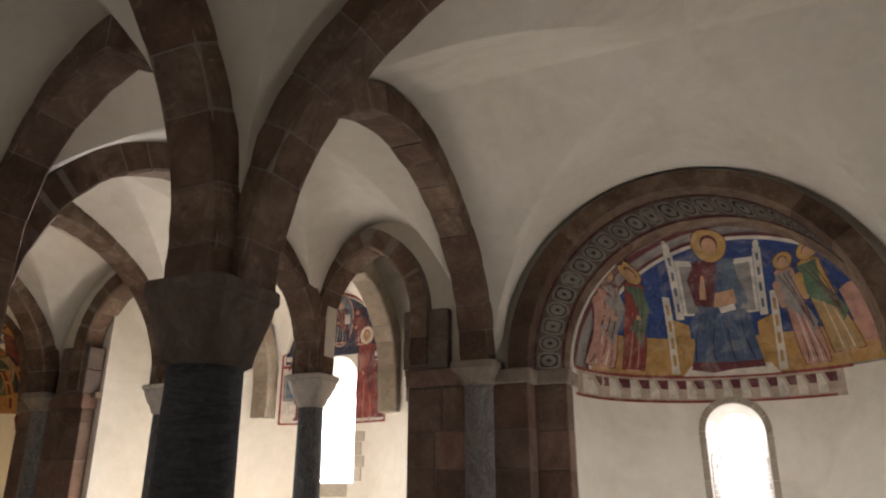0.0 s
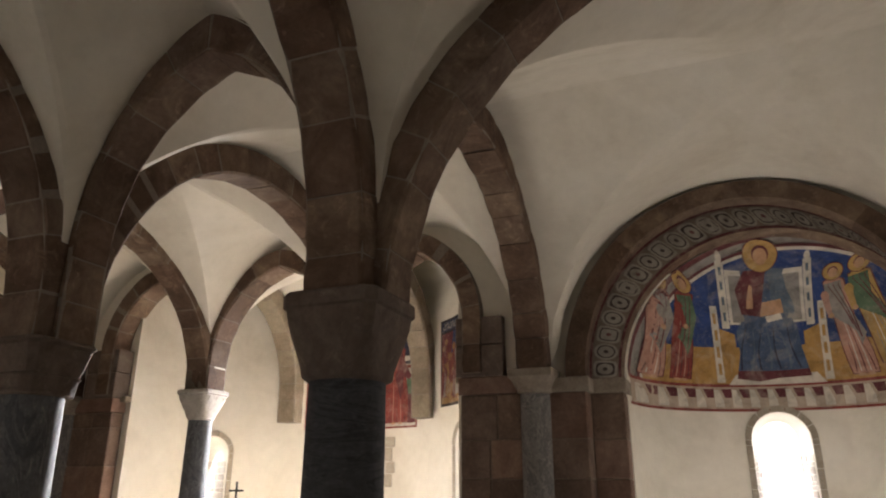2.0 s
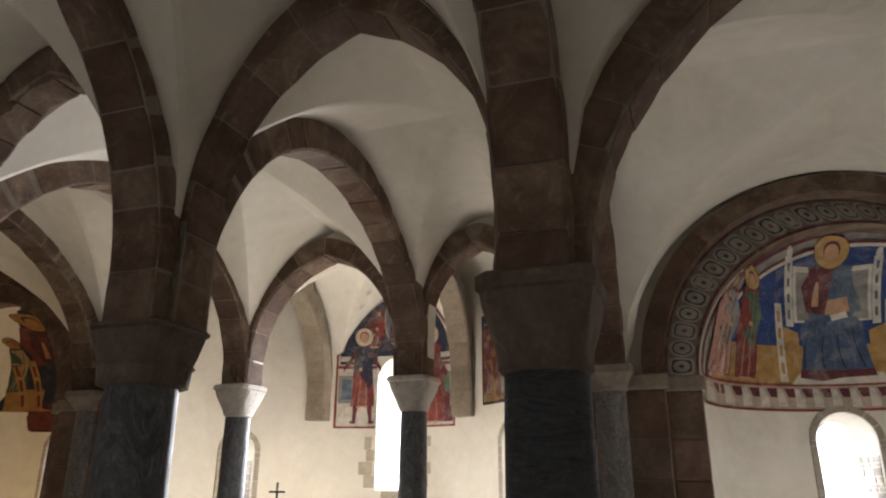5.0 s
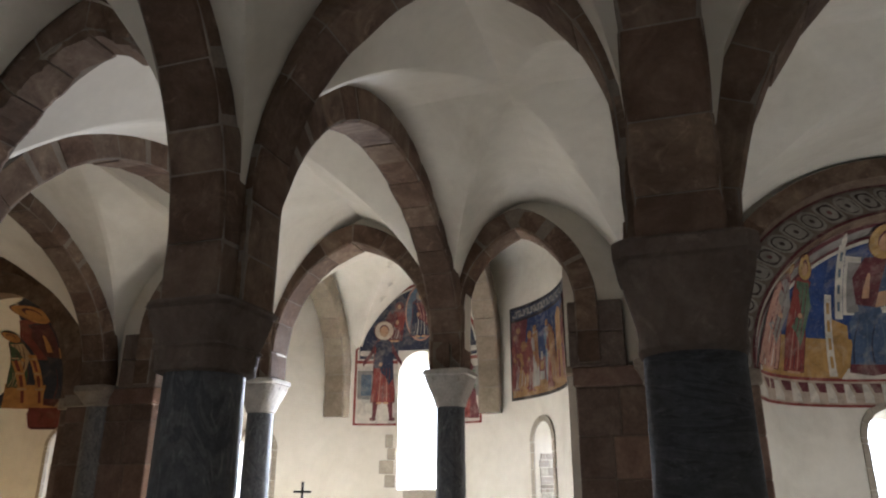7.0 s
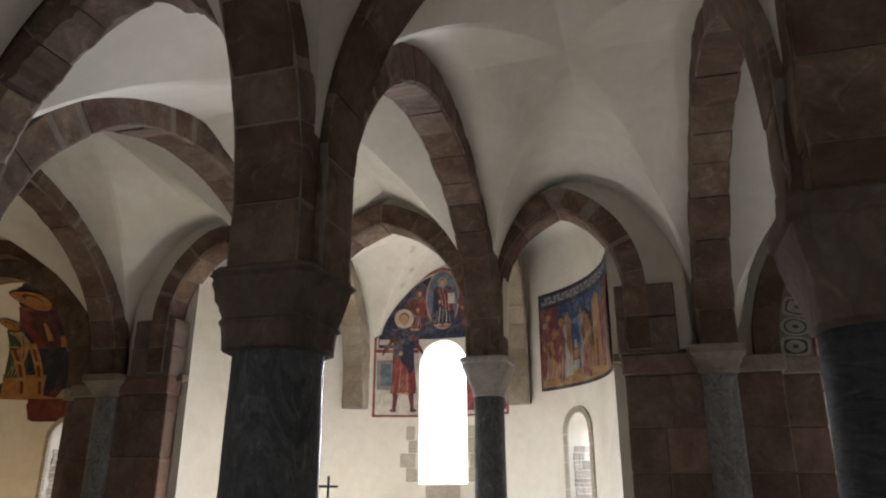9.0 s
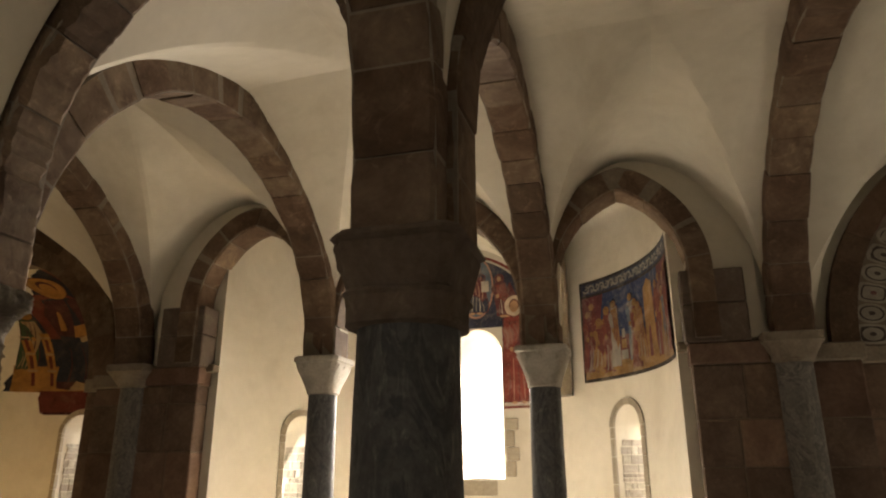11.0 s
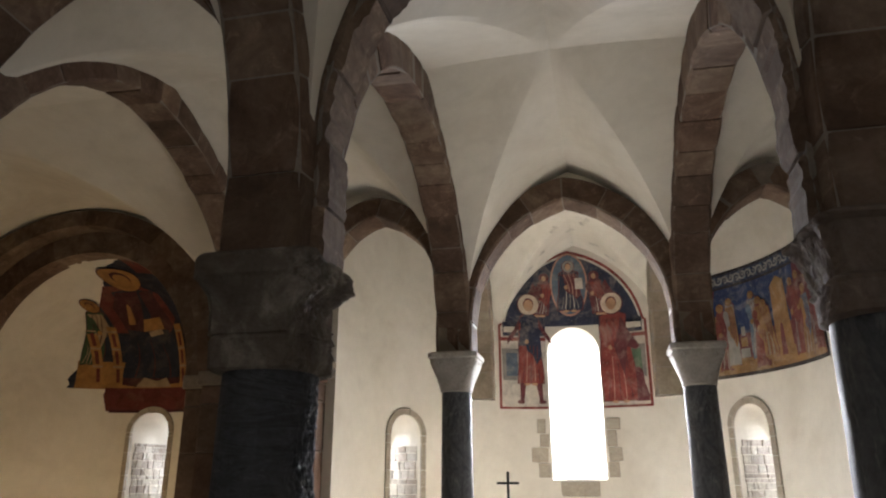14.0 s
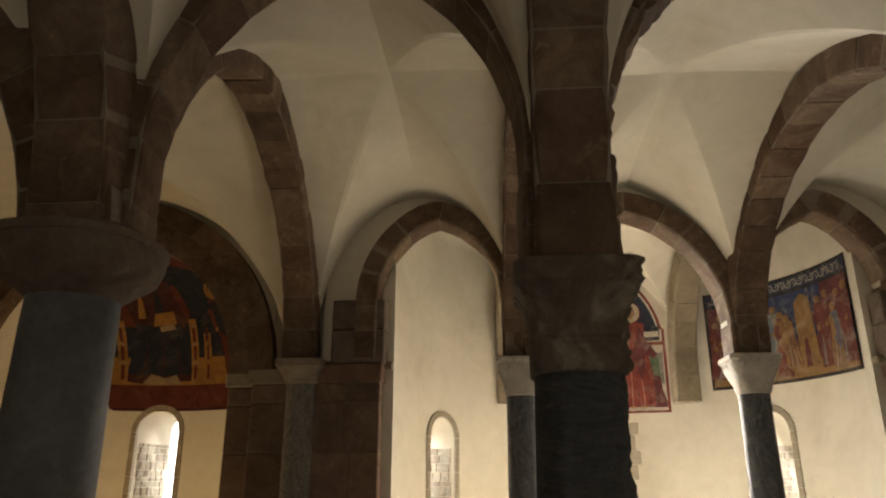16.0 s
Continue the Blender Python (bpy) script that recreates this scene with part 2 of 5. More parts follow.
def arch(name, foot0, foot1, z0, z1, crown, width, depth, label, stilt=0.0, step=0.34, material=None, shift=0.0, seed=1, trim0=0.0, trim1=0.0, rough=0.0):
    """A stone arch of separate wedge stones between two feet in plan. The line between the feet is its middle."""
    rnd = random.Random(seed)
    p0, p1 = Vector(foot0), Vector(foot1)
    along = (p1 - p0)
    span = along.length
    along.normalize()
    side = Vector((-along.y, along.x))
    mid = p0 + along * (span / 2 + shift)
    pts = arch_curve(span / 2 + shift - trim0, span / 2 - shift - trim1, z0, z1, crown, stilt)
    outer = offset_curve(pts, depth)
    dist = [0.0]
    for a, b in zip(pts, pts[1:]):
        dist.append(dist[-1] + math.hypot(b[0] - a[0], b[1] - a[1]))
    total = dist[-1]

    def at(line, d):
        d = min(max(d, 0.0), total)
        for i in range(len(dist) - 1):
            if d <= dist[i + 1]:
                f = (d - dist[i]) / max(dist[i + 1] - dist[i], 1e-9)
                return (line[i][0] + (line[i + 1][0] - line[i][0]) * f, line[i][1] + (line[i + 1][1] - line[i][1]) * f)
        return line[-1]

    def world_pt(q, w):
        v = mid + along * q[0] + side * w
        return (v.x, v.y, q[1])

    root = thing(name, mid.x, mid.y, FLOOR, label, "arch", "", "structure")
    inv = Matrix.Translation((-mid.x, -mid.y, -FLOOR))
    bm = bmesh.new()
    rings = []
    for i in range(len(pts)):
        a, b = pts[i], outer[i]
        m = (0.012 + rough) / depth
        ai = (a[0] + (b[0] - a[0]) * m, a[1] + (b[1] - a[1]) * m)
        w = width / 2 - 0.010
        rings.append([world_pt(ai, -w), world_pt(ai, w), world_pt(b, w), world_pt(b, -w)])
    bm = loft(rings)
    bm.transform(inv)
    part("joint_mortar", bm, MORTAR, root, smooth=35)
    d, cuts = 0.0, [0.0]
    half = total / 2
    n = max(3, round(half / step))
    for k in range(2):
        w = [rnd.uniform(0.75, 1.25) for _ in range(n)]
        acc = 0.0
        for q in w:
            acc += q
            cuts.append(k * half + half * acc / sum(w))
    for d0, d1 in zip(cuts, cuts[1:]):
        d0, d1 = d0 + 0.005, d1 - 0.005
        rings = []
        jog = rnd.uniform(-0.008, 0.008)
        wj = width / 2 + rnd.uniform(-0.008, 0.006)
        steps = 10 if rough else 3
        for k in range(steps + 1):
            d = d0 + (d1 - d0) * k / steps
            a, b = at(pts, d), at(outer, d)
            m = jog / depth + (0.012 if k in (0, steps) else 0.0)
            w = wj - (0.006 if k in (0, steps) else 0.0)
            if rough:
                broken = [noise.noise(Vector((d * 4.0, q, seed))) + 0.7 * noise.noise(Vector((d * 13.0, q, seed))) + 0.5 * noise.noise(Vector((d * 31.0, q, seed))) for q in (0.0, 5.0, 9.0)]
                m += rough * (0.35 + broken[0]) / depth
                chips = [0.03 + rough * max(0.0, 0.5 + broken[1]), 0.03 + rough * max(0.0, 0.5 + broken[2])]
                ai = (a[0] + (b[0] - a[0]) * m, a[1] + (b[1] - a[1]) * m)
                lows = [(ai[0] + (b[0] - ai[0]) * ch / depth, ai[1] + (b[1] - ai[1]) * ch / depth) for ch in chips]
                rings.append([world_pt(ai, -w + chips[0]), world_pt(ai, w - chips[1]), world_pt(lows[1], w), world_pt(b, w), world_pt(b, -w), world_pt(lows[0], -w)])
                continue
            ai = (a[0] + (b[0] - a[0]) * m, a[1] + (b[1] - a[1]) * m)
            ch = 0.018 + rnd.uniform(0, 0.012)
            lo = (ai[0] + (b[0] - ai[0]) * ch / depth, ai[1] + (b[1] - ai[1]) * ch / depth)
            rings.append([world_pt(ai, -w + ch), world_pt(ai, w - ch), world_pt(lo, w), world_pt(b, w), world_pt(b, -w), world_pt(lo, -w)])
        bm = loft(rings)
        bm.transform(inv)
        part("voussoir", bm, material or STONE, root, smooth=12 if rough else 25)
    return root


def soft_max(a, b, p=70.0):
    """The greater of the two, rounded where they meet: a groin softened by layers of plaster."""
    return max(a, b) + math.log1p(math.exp(-p * abs(a - b))) / p


def vault(name, x0, x1, y0, y1, zs_w, zs_e, crown, label, k=1.3, n=44, lift=0.0, low_w=0.0, edge=None):
    """A groined vault over a bay: two crossed pointed barrels. low_w: how far its west end dips towards a lower arch;
    edge: place of the crown, reach to either side and height of the arch that its east end comes down to."""
    bm = bmesh.new()
    c = (k * k - 1) / 2

    def g(s):
        return math.sqrt(max((1 + c) ** 2 - (s + c) ** 2, 0.0)) / k

    def ease(f):
        f = min(max(f, 0.0), 1.0)
        return f * f * (3 - 2 * f)
    grid = []
    for j in range(n + 1):
        v = -1 + 2 * j / n
        row = []
        for i in range(n + 1):
            u = -1 + 2 * i / n
            zs = zs_w + (zs_e - zs_w) * (v + 1) / 2
            top = crown + lift * (1 - max(abs(u), abs(v)) ** 2)
            x, y = x0 + (x1 - x0) * (u + 1) / 2, y0 + (y1 - y0) * (v + 1) / 2
            across = zs + (top - low_w * ease(-1.2 * v - 0.2) - zs) * g(abs(u))
            if edge:
                xa, left, right, high = edge
                d = (xa - x) / left if x < xa else (x - xa) / right
                across += (zs + (high - zs) * math.sqrt(max(1 - d * d, 0.0)) - across) * ease(1.1 * v - 0.1)
            z = soft_max(across, zs + (top - zs) * g(abs(v)))
            z += 0.012 * noise.noise(Vector((x * 0.9, y * 0.9, 3.1)))
            row.append(bm.verts.new((x, y, z)))
        grid.append(row)
    for j in range(n):
        for i in range(n):
            a, b, cc, d = grid[j][i], grid[j][i + 1], grid[j + 1][i + 1], grid[j + 1][i]
            if (i < n / 2) == (j < n / 2):
                bm.faces.new((a, b, cc)), bm.faces.new((a, cc, d))
            else:
                bm.faces.new((a, b, d)), bm.faces.new((b, cc, d))
    return solid(name, bm, PLASTER, label, "vault", 12)


NAVE_X = [-9.85, (A_X + COLS["D"]) / 2, (A2_X + COLS["B"]) / 2, -2.72]
CORE, SPRING_V, EDGE_V = 0.15, 2.86, 2.87    # the western vaults start at the faces of the arches
vl = "smooth cream-plastered groined vault between stone arches"
ORDER = ["E", "D", "B", "C"]
for i in range(3):
    vault("ceiling_nave", NAVE_X[i], NAVE_X[i + 1], ROW_W, ROW_E, SPRING_W, SPRING_E, CROWN + (0.14, 0.0, 0.03)[i], vl, 1.3, lift=0.06, low_w=0.12, edge=((-8.60, 1.25, 1.10, 4.76), None, (-4.20, 0.92, 1.25, 4.76))[i])
    vault("ceiling_nave", COLS[ORDER[i]] + CORE, COLS[ORDER[i + 1]] - CORE, EDGE_V, WEST, SPRING_V, SPRING_V, CROWN, vl, 1.3, lift=0.06, low_w=0.10)
vault("ceiling_aisle", NORTH, NAVE_X[0], ROW_W, ROW_E, SPRING_W, SPRING_E, CROWN + 0.16, vl, 1.25, edge=(-12.50, 2.32, 2.34, 4.92))
vault("ceiling_aisle", NAVE_X[3], SOUTH, ROW_W, ROW_E, SPRING_W, SPRING_E, CROWN + 0.16, vl, 1.25, edge=(-0.57, 2.05, 2.05, 4.83))
vault("ceiling_aisle", NORTH, COLS["E"] - CORE, EDGE_V, WEST, SPRING_V, SPRING_V, CROWN + 0.1, vl, 1.25, lift=0.1)
vault("ceiling_aisle", COLS["C"] + CORE, SOUTH, EDGE_V, WEST, SPRING_V, SPRING_V, CROWN + 0.1, vl, 1.25, lift=0.1)
vault("ceiling_choir", A_X, A2_X, ROW_E + 0.1, 10.1, SPRING_E, SPRING_E, 4.80, vl, 1.3)

al = "brown sandstone arch of worn wedge stones"
RW, BACK = 0.32, 0.08            # width of the cross arches and their setback
# arches along the nave from row to row
for i, (a, b) in enumerate((("E", (-9.95, 7.4)), ("D", (A_X, ROW_E)), ("B", (A2_X, ROW_E)), ("C", (-2.85, 7.4)))):
    x = COLS[a]
    arch("arch_long", (x, COL_Y[a]), b, SPRING_W, SPRING_E, {"E": 4.72, "D": 4.54, "B": 4.50, "C": 4.60}[a], 0.35, 0.27, al, shift={"E": -0.25, "D": 0.0, "B": 0.0, "C": 0.0}[a], trim0=0.22, trim1=0.17, seed=10 + i)
    arch("arch_long", (x, WEST), (x, COL_Y[a]), SPRING_W, SPRING_W, 4.63, 0.36, 0.46, al, stilt=0.24, trim1=0.22, seed=20 + i)
# arches across the nave in the row of thick columns
for i, (a, b) in enumerate(zip(ORDER, ORDER[1:])):
    arch("arch_cross", (COLS[a], COL_Y[a] + BACK), (COLS[b], COL_Y[b] + BACK), SPRING_W, SPRING_W, 4.40, RW, 0.40, al, stilt=0.64, trim0=0.23, trim1=0.23, seed=30 + i, rough=0.028 if a == "D" else 0.0)
arch("arch_cross", (COLS["C"], COL_Y["C"] + BACK), (SOUTH, COL_Y["C"] + BACK), SPRING_W, SPRING_W, 4.55, RW, 0.46, al, trim0=0.24, seed=40)
arch("arch_cross", (NORTH, ROW_W), (COLS["E"], ROW_W), SPRING_W, SPRING_W, 4.55, RW, 0.46, al, trim1=0.24, seed=41)
# arcade before the main apse
arch("arch_choir", (-9.10, ROW_E), (A_X, ROW_E), SPRING_E, SPRING_E, 4.41, 0.40, 0.24, al, stilt=0.65, trim1=0.18, shift=-0.14, seed=50)
arch("arch_choir", (A_X, ROW_E), (A2_X, ROW_E), SPRING_E, SPRING_E, 4.44, 0.40, 0.25, al, stilt=0.30, trim0=0.20, trim1=0.20, seed=51)
arch("arch_choir", (A2_X, ROW_E), (-3.70, ROW_E), SPRING_E, SPRING_E, 4.41, 0.40, 0.24, al, stilt=0.65, trim0=0.18, shift=0.14, seed=52)
# ribs from the slim columns to the apse wall
for i, (x, x1) in enumerate(((A_X, -7.66), (A2_X, -5.24))):
    arch("arch_apse", (x, 7.60), (x1, 9.64), SPRING_E, 2.60, 4.46, 0.33, 0.30, al, stilt=0.45, shift=-0.15, seed=60 + i, material=STONE_PALE)


# ---- floor and outer walls ----
def slab(xs, lo, hi, y0, y1):
    bm = bmesh.new()
    rows = []
    for x in xs:
        rows.append([(x, y0, lo(x)), (x, y0, hi(x)), (x, y1, hi(x)), (x, y1, lo(x))])
    bm.free()
    return loft(rows)


def ellipse_low(xc, a, zs, c):
    def f(x):
        d = abs(x - xc) / a
        return zs + c * math.sqrt(1 - d * d) if d < 1 else zs
    return f


bm = bmesh.new()
block(bm, NORTH - 0.6, SOUTH + 0.6, WEST - 0.6, 13.0, -0.3, -0.02)
solid("floor", bm, FLOORSTONE, "plain grey stone floor of the church", "floor")
for nm, b in (("wall_south", (SOUTH, SOUTH + 0.5, WEST, 8.4)), ("wall_north", (NORTH - 0.5, NORTH, WEST, 8.4)), ("wall_west", (NORTH - 0.5, SOUTH + 0.5, WEST - 0.5, WEST))):
    bm = bmesh.new()
    block(bm, *b, -0.02, 5.4)
    solid(nm, bm, PLASTER, "plain cream-plastered wall closing the church", "wall")
bm = bmesh.new()
block(bm, NORTH - 0.6, SOUTH + 0.6, WEST - 0.6, 13.0, 5.6, 5.8)
solid("roof", bm, PLASTER, "plain covering above the vaults", "ceiling")

# wall above and beside the side apse arches
RING_X, RING_N = -0.57, -12.50    # the arches lean away from the middles of their apses
for xc, arc, rx, rz in ((S_X, RING_X, 1.90, 2.00), (N_X, RING_N, 2.17, 2.07)):
    lo = ellipse_low(arc, rx, 2.75, rz)
    xs = [arc + rx * math.sin(math.pi / 2 * i / 24) for i in range(-24, 25)]
    solid("wall_east", slab(xs, lo, lambda x: 5.5, 7.58, 7.95), PLASTER, "cream-plastered end wall above an apse arch", "wall")
    for sgn in (-1, 1):
        e = [arc + sgn * rx, xc + sgn * 3.2]
        bm = bmesh.new()
        block(bm, min(e), max(e) , 7.60, 8.3, -0.02, 5.5)
        solid("wall_east", bm, PLASTER, "cream-plastered end wall beside an apse arch", "wall")


# plaster above the choir arcade, down to the backs of its arches
def choir_low(x):
    for x0, x1, mid, crown, stilt in ((-9.10, A_X + -0.18, -8.465, 4.41, 0.65), (A_X + 0.20, A2_X - 0.20, (A_X + A2_X) / 2, 4.43, 0.30), (A2_X + 0.18, -3.70, -4.28, 4.41, 0.65)):
        if x0 < x < x1:
            h = mid - x0 if x < mid else x1 - mid
            rise = crown - SPRING_E - stilt
            d = abs(x - mid)
            c = (rise * rise - h * h) / (2 * h)
            if rise >= h:
                return SPRING_E + stilt + math.sqrt(max((h + c) ** 2 - (d + c) ** 2, 0)) + 0.08
            return SPRING_E + stilt + rise * math.sqrt(1 - (d / h) ** 2) + 0.08
    return SPRING_E + 0.02 if A_X - 0.5 < x < A2_X + 0.5 else 3.48 if abs(x - AXIS) < 3.2 else 2.84


solid("wall_choir", slab([-9.72 + 6.64 * i / 240 for i in range(241)], choir_low, lambda x: 5.5, 7.44, 7.66), PLASTER, "cream plaster above the choir arches", "wall", 30)


# ---- apses ----
def cut_out(ob, cutters):
    for c in cutters:
        md = ob.modifiers.new("cut", "BOOLEAN")
        md.operation, md.object, md.solver = "DIFFERENCE", c, "EXACT"
    dg = bpy.context.evaluated_depsgraph_get()
    me = bpy.data.meshes.new_from_object(ob.evaluated_get(dg))
    ob.modifiers.clear()
    ob.data = me
    me.polygons.foreach_set("use_smooth", [True] * len(me.polygons))
    me.set_sharp_from_angle(angle=radians(30))
    for c in cutters:
        bpy.data.objects.remove(c)


def apse(name, xc, yc, a, b, zs, c, cutters, label, thick=0.75, nt=48):
    def pt(th, lev, grow):
        """lev below 0 is the wall, 0 to 1 the half dome."""
        if lev <= 0:
            z, k = zs * (1 + lev), 1.0
            return (xc - (a + grow) * math.cos(th), yc + (b + grow) * math.sin(th), z - 0.02)
        e = lev * math.pi / 2
        k = math.cos(e)
        return (xc - (a + grow) * math.cos(th) * k, yc + (b + grow) * math.sin(th) * k, zs + (c + grow) * math.sin(e))
    levs = [-1, -0.75, -0.5, -0.25, 0] + [i / 14 * 0.985 for i in range(1, 15)]
    bm = bmesh.new()
    inner = [[bm.verts.new(pt(math.pi * i / nt, l, 0)) for i in range(nt + 1)] for l in levs]
    outer = [[bm.verts.new(pt(math.pi * i / nt, l, thick)) for i in range(nt + 1)] for l in levs]
    for g in (inner, outer):
        for r0, r1 in zip(g, g[1:]):
            for i in range(nt):
                bm.faces.new((r0[i], r0[i + 1], r1[i + 1], r1[i]))
    for i in range(nt):
        bm.faces.new((inner[0][i], inner[0][i + 1], outer[0][i + 1], outer[0][i]))
        bm.faces.new((inner[-1][i], inner[-1][i + 1], outer[-1][i + 1], outer[-1][i]))
    for j in range(len(levs) - 1):
        for i in (0, nt):
            bm.faces.new((inner[j][i], inner[j + 1][i], outer[j + 1][i], outer[j][i]))
    ob = solid(name, bm, PLASTER, label, "apse wall", 30)
    cut_out(ob, cutters)
    return ob


def arched_ring(w, z0, ztop, d, n=14):
    """Outline of a round-headed opening of width w at depth d."""
    r = w / 2
    pts = [(-r, d, z0), (r, d, z0)]
    for i in range(n + 1):
        t = math.pi * i / n
        pts.append((r * math.cos(t), d, ztop - r + r * math.sin(t)))
    return pts


def cutter(at, turn, w0, w1, z0, z1, drop, deep):
    """A splayed window void: from the room side (depth -0.4) to the outside."""
    rings = [arched_ring(w0 + (w0 - w1) * 0.25, z0 - drop * 0.25, z1 + 0.02, -0.3), arched_ring(w1, z0 + drop, z1 - 0.10, deep)]
    bm = loft(rings)
    bm.transform(pose(at[0], at[1], 0, 0, 0, turn))
    bmesh.ops.recalc_face_normals(bm, faces=bm.faces)
    me = bpy.data.meshes.new("void")
    bm.to_mesh(me)
    bm.free()
    return new("void", me)


CY, CR = 7.62, 2.55           # main apse: middle and radius
SY, SA, SB = 7.95, 1.80, 1.62  # side apses


def on_main(deg):
    a = radians(deg)
    return (AXIS - 0.0 + CR * math.sin(a), CY + CR * math.cos(a)), -deg


NARROW = {"main": 0.72, "south": 0.46, "north": 0.30, "slit": 0.34}  # outer width over inner width
WINDOWS = []  # place, turn, width, sill, head, kind
for deg, w, z0, z1, kind in ((-1.0, 0.70, 1.58, 3.62, "main"), (-57.0, 0.50, 1.0, 2.36, "slit"), (51.5, 0.50, 1.0, 2.42, "slit")):
    p, turn = on_main(deg)
    WINDOWS.append((p, turn, w, z0, z1, kind))
WINDOWS.append(((S_X - 0.2, SY + SB), 0, 0.67, 1.1, 2.50, "south"))
WINDOWS.append(((N_X - 0.12, SY + SB), 0, 0.58, 1.1, 2.52, "north"))


def voids(idx):
    return [cutter(w[0], w[1], w[2], w[2] * NARROW[w[5]], w[3], w[4], 0.55 if w[5] == "main" else 0.15, 1.2) for w in (WINDOWS[i] for i in idx)]


apse("wall_apse_main", AXIS, CY, CR, CR, 4.75, 0.6, voids((0, 1, 2)), "cream-plastered curved wall of the main apse")
apse("wall_apse_south", S_X, SY, SA, SB, 2.75, 1.66, voids((3,)), "cream-plastered side apse with a half dome")
apse("wall_apse_north", N_X, SY, SA, SB, 2.75, 1.66, voids((4,)), "cream-plastered side apse with a half dome")

# the bright overcast sky outside
m, nt, pb = nodes("bright_sky")
pb.inputs["Base Color"].default_value = (0, 0, 0, 1)
pb.inputs["Emission Color"].default_value = (1.0, 0.98, 0.96, 1)
pb.inputs["Emission Strength"].default_value = 4.0
bm = bmesh.new()
block(bm, NORTH - 3, SOUTH + 3, 15.0, 15.1, -6, 14)
solid("backdrop", bm, m, "bright white sky beyond the windows", "backdrop")

# daylight at the outer end of each window
for (p, turn, w, z0, z1, kind) in WINDOWS:
    m = pose(p[0], p[1], 0, 0, 0, turn)
    eye = m @ Vector((0, 0.74, (z0 + z1) / 2 + 0.05))
    to = m @ Vector((0, -3, (z0 + z1) / 2 - 2.4))
    area("window_daylight", eye, to, w * (0.31 + 0.69 * NARROW[kind]) - 0.03, (z1 - z0) * 0.8, {"main": 350, "south": 15, "north": 7, "slit": 12}[kind], DAY, 110 if kind == "main" else 125)


# ---- columns ----
def column(name, x, y, label, r0, r1, neck, cap_rings, top, shaft_mat, cap_mat, base=True, group="columns"):
    root = thing(name, x, y, FLOOR, label, "column", group)
    bm = loft([squircle(r, z, p, 32) for r, z, p in ((r0 + 0.12, -0.02, 12), (r0 + 0.12, 0.14, 12), (r0 + 0.11, 0.16, 10))])
    part("plinth", bm, cap_mat, root, smooth=35)
    bm = loft([squircle(r, z, 2, 32) for r, z in ((r0 + 0.09, 0.16), (r0 + 0.10, 0.20), (r0 + 0.07, 0.25), (r0 + 0.02, 0.27), (r0 + 0.05, 0.31), (r0 + 0.01, 0.34))])
    part("base", bm, cap_mat, root, smooth=35)
    rings = []
    for i in range(15):
        f = i / 14
        rings.append(squircle(r0 + (r1 - r0) * f, 0.34 + (neck - 0.34) * f, 2, 32, 0.02))
    part("shaft", loft(rings), shaft_mat, root, smooth=40)
    part("capital", loft([squircle(r, z, p, 32, 0.012) for r, z, p in cap_rings]), cap_mat, root, smooth=40)
    return root


def abacus(root, r, z0, z1, material, power=14, wob=0.01, label=""):
    bm = loft([squircle(r - 0.03, z0, power, 32, wob), squircle(r, z0 + 0.02, power, 32, wob), squircle(r, z1 - 0.015, power, 32, wob), squircle(r - 0.015, z1, power, 32, wob)])
    return part("abacus", bm, material, root, label, 35)


for nm, x in (("A", A_X), ("A2", A2_X)):
    c = column("slim_column", x, ROW_E, "slim blue-grey marble column with a pale tapered capital", 0.17, 0.155, 2.44,
               [(0.155, 2.44, 2), (0.172, 2.455, 2), (0.162, 2.47, 3), (0.19, 2.58, 4), (0.23, 2.70, 8), (0.243, 2.77, 12)], 2.84, MARBLE, PALE, group="choir columns")
    abacus(c, 0.262, 2.765, 2.84, PALE)
    for face in range(4):
        for k in (-1, 0, 1):
            rings = []
            for q in range(7):
                f = q / 6
                z = 2.56 + 0.19 * f
                hw = 0.182 + 0.055 * f
                wide, deep = 0.050 * math.sin(math.pi * (0.12 + 0.83 * f)), 0.004 + 0.022 * f ** 2
                cx = k * hw * 0.62
                rings.append([(cx + wide * math.cos(a), -hw - deep * max(math.sin(a), -0.3) + 0.008, z) for a in (0, 0.6, 1.2, math.pi / 2, 1.94, 2.54, math.pi, 4.71)])
            bm = loft(rings)
            bm.transform(pose(0, 0, 0, 0, 0, 90 * face))
            part("carved_leaf", bm, PALE, c, smooth=50)
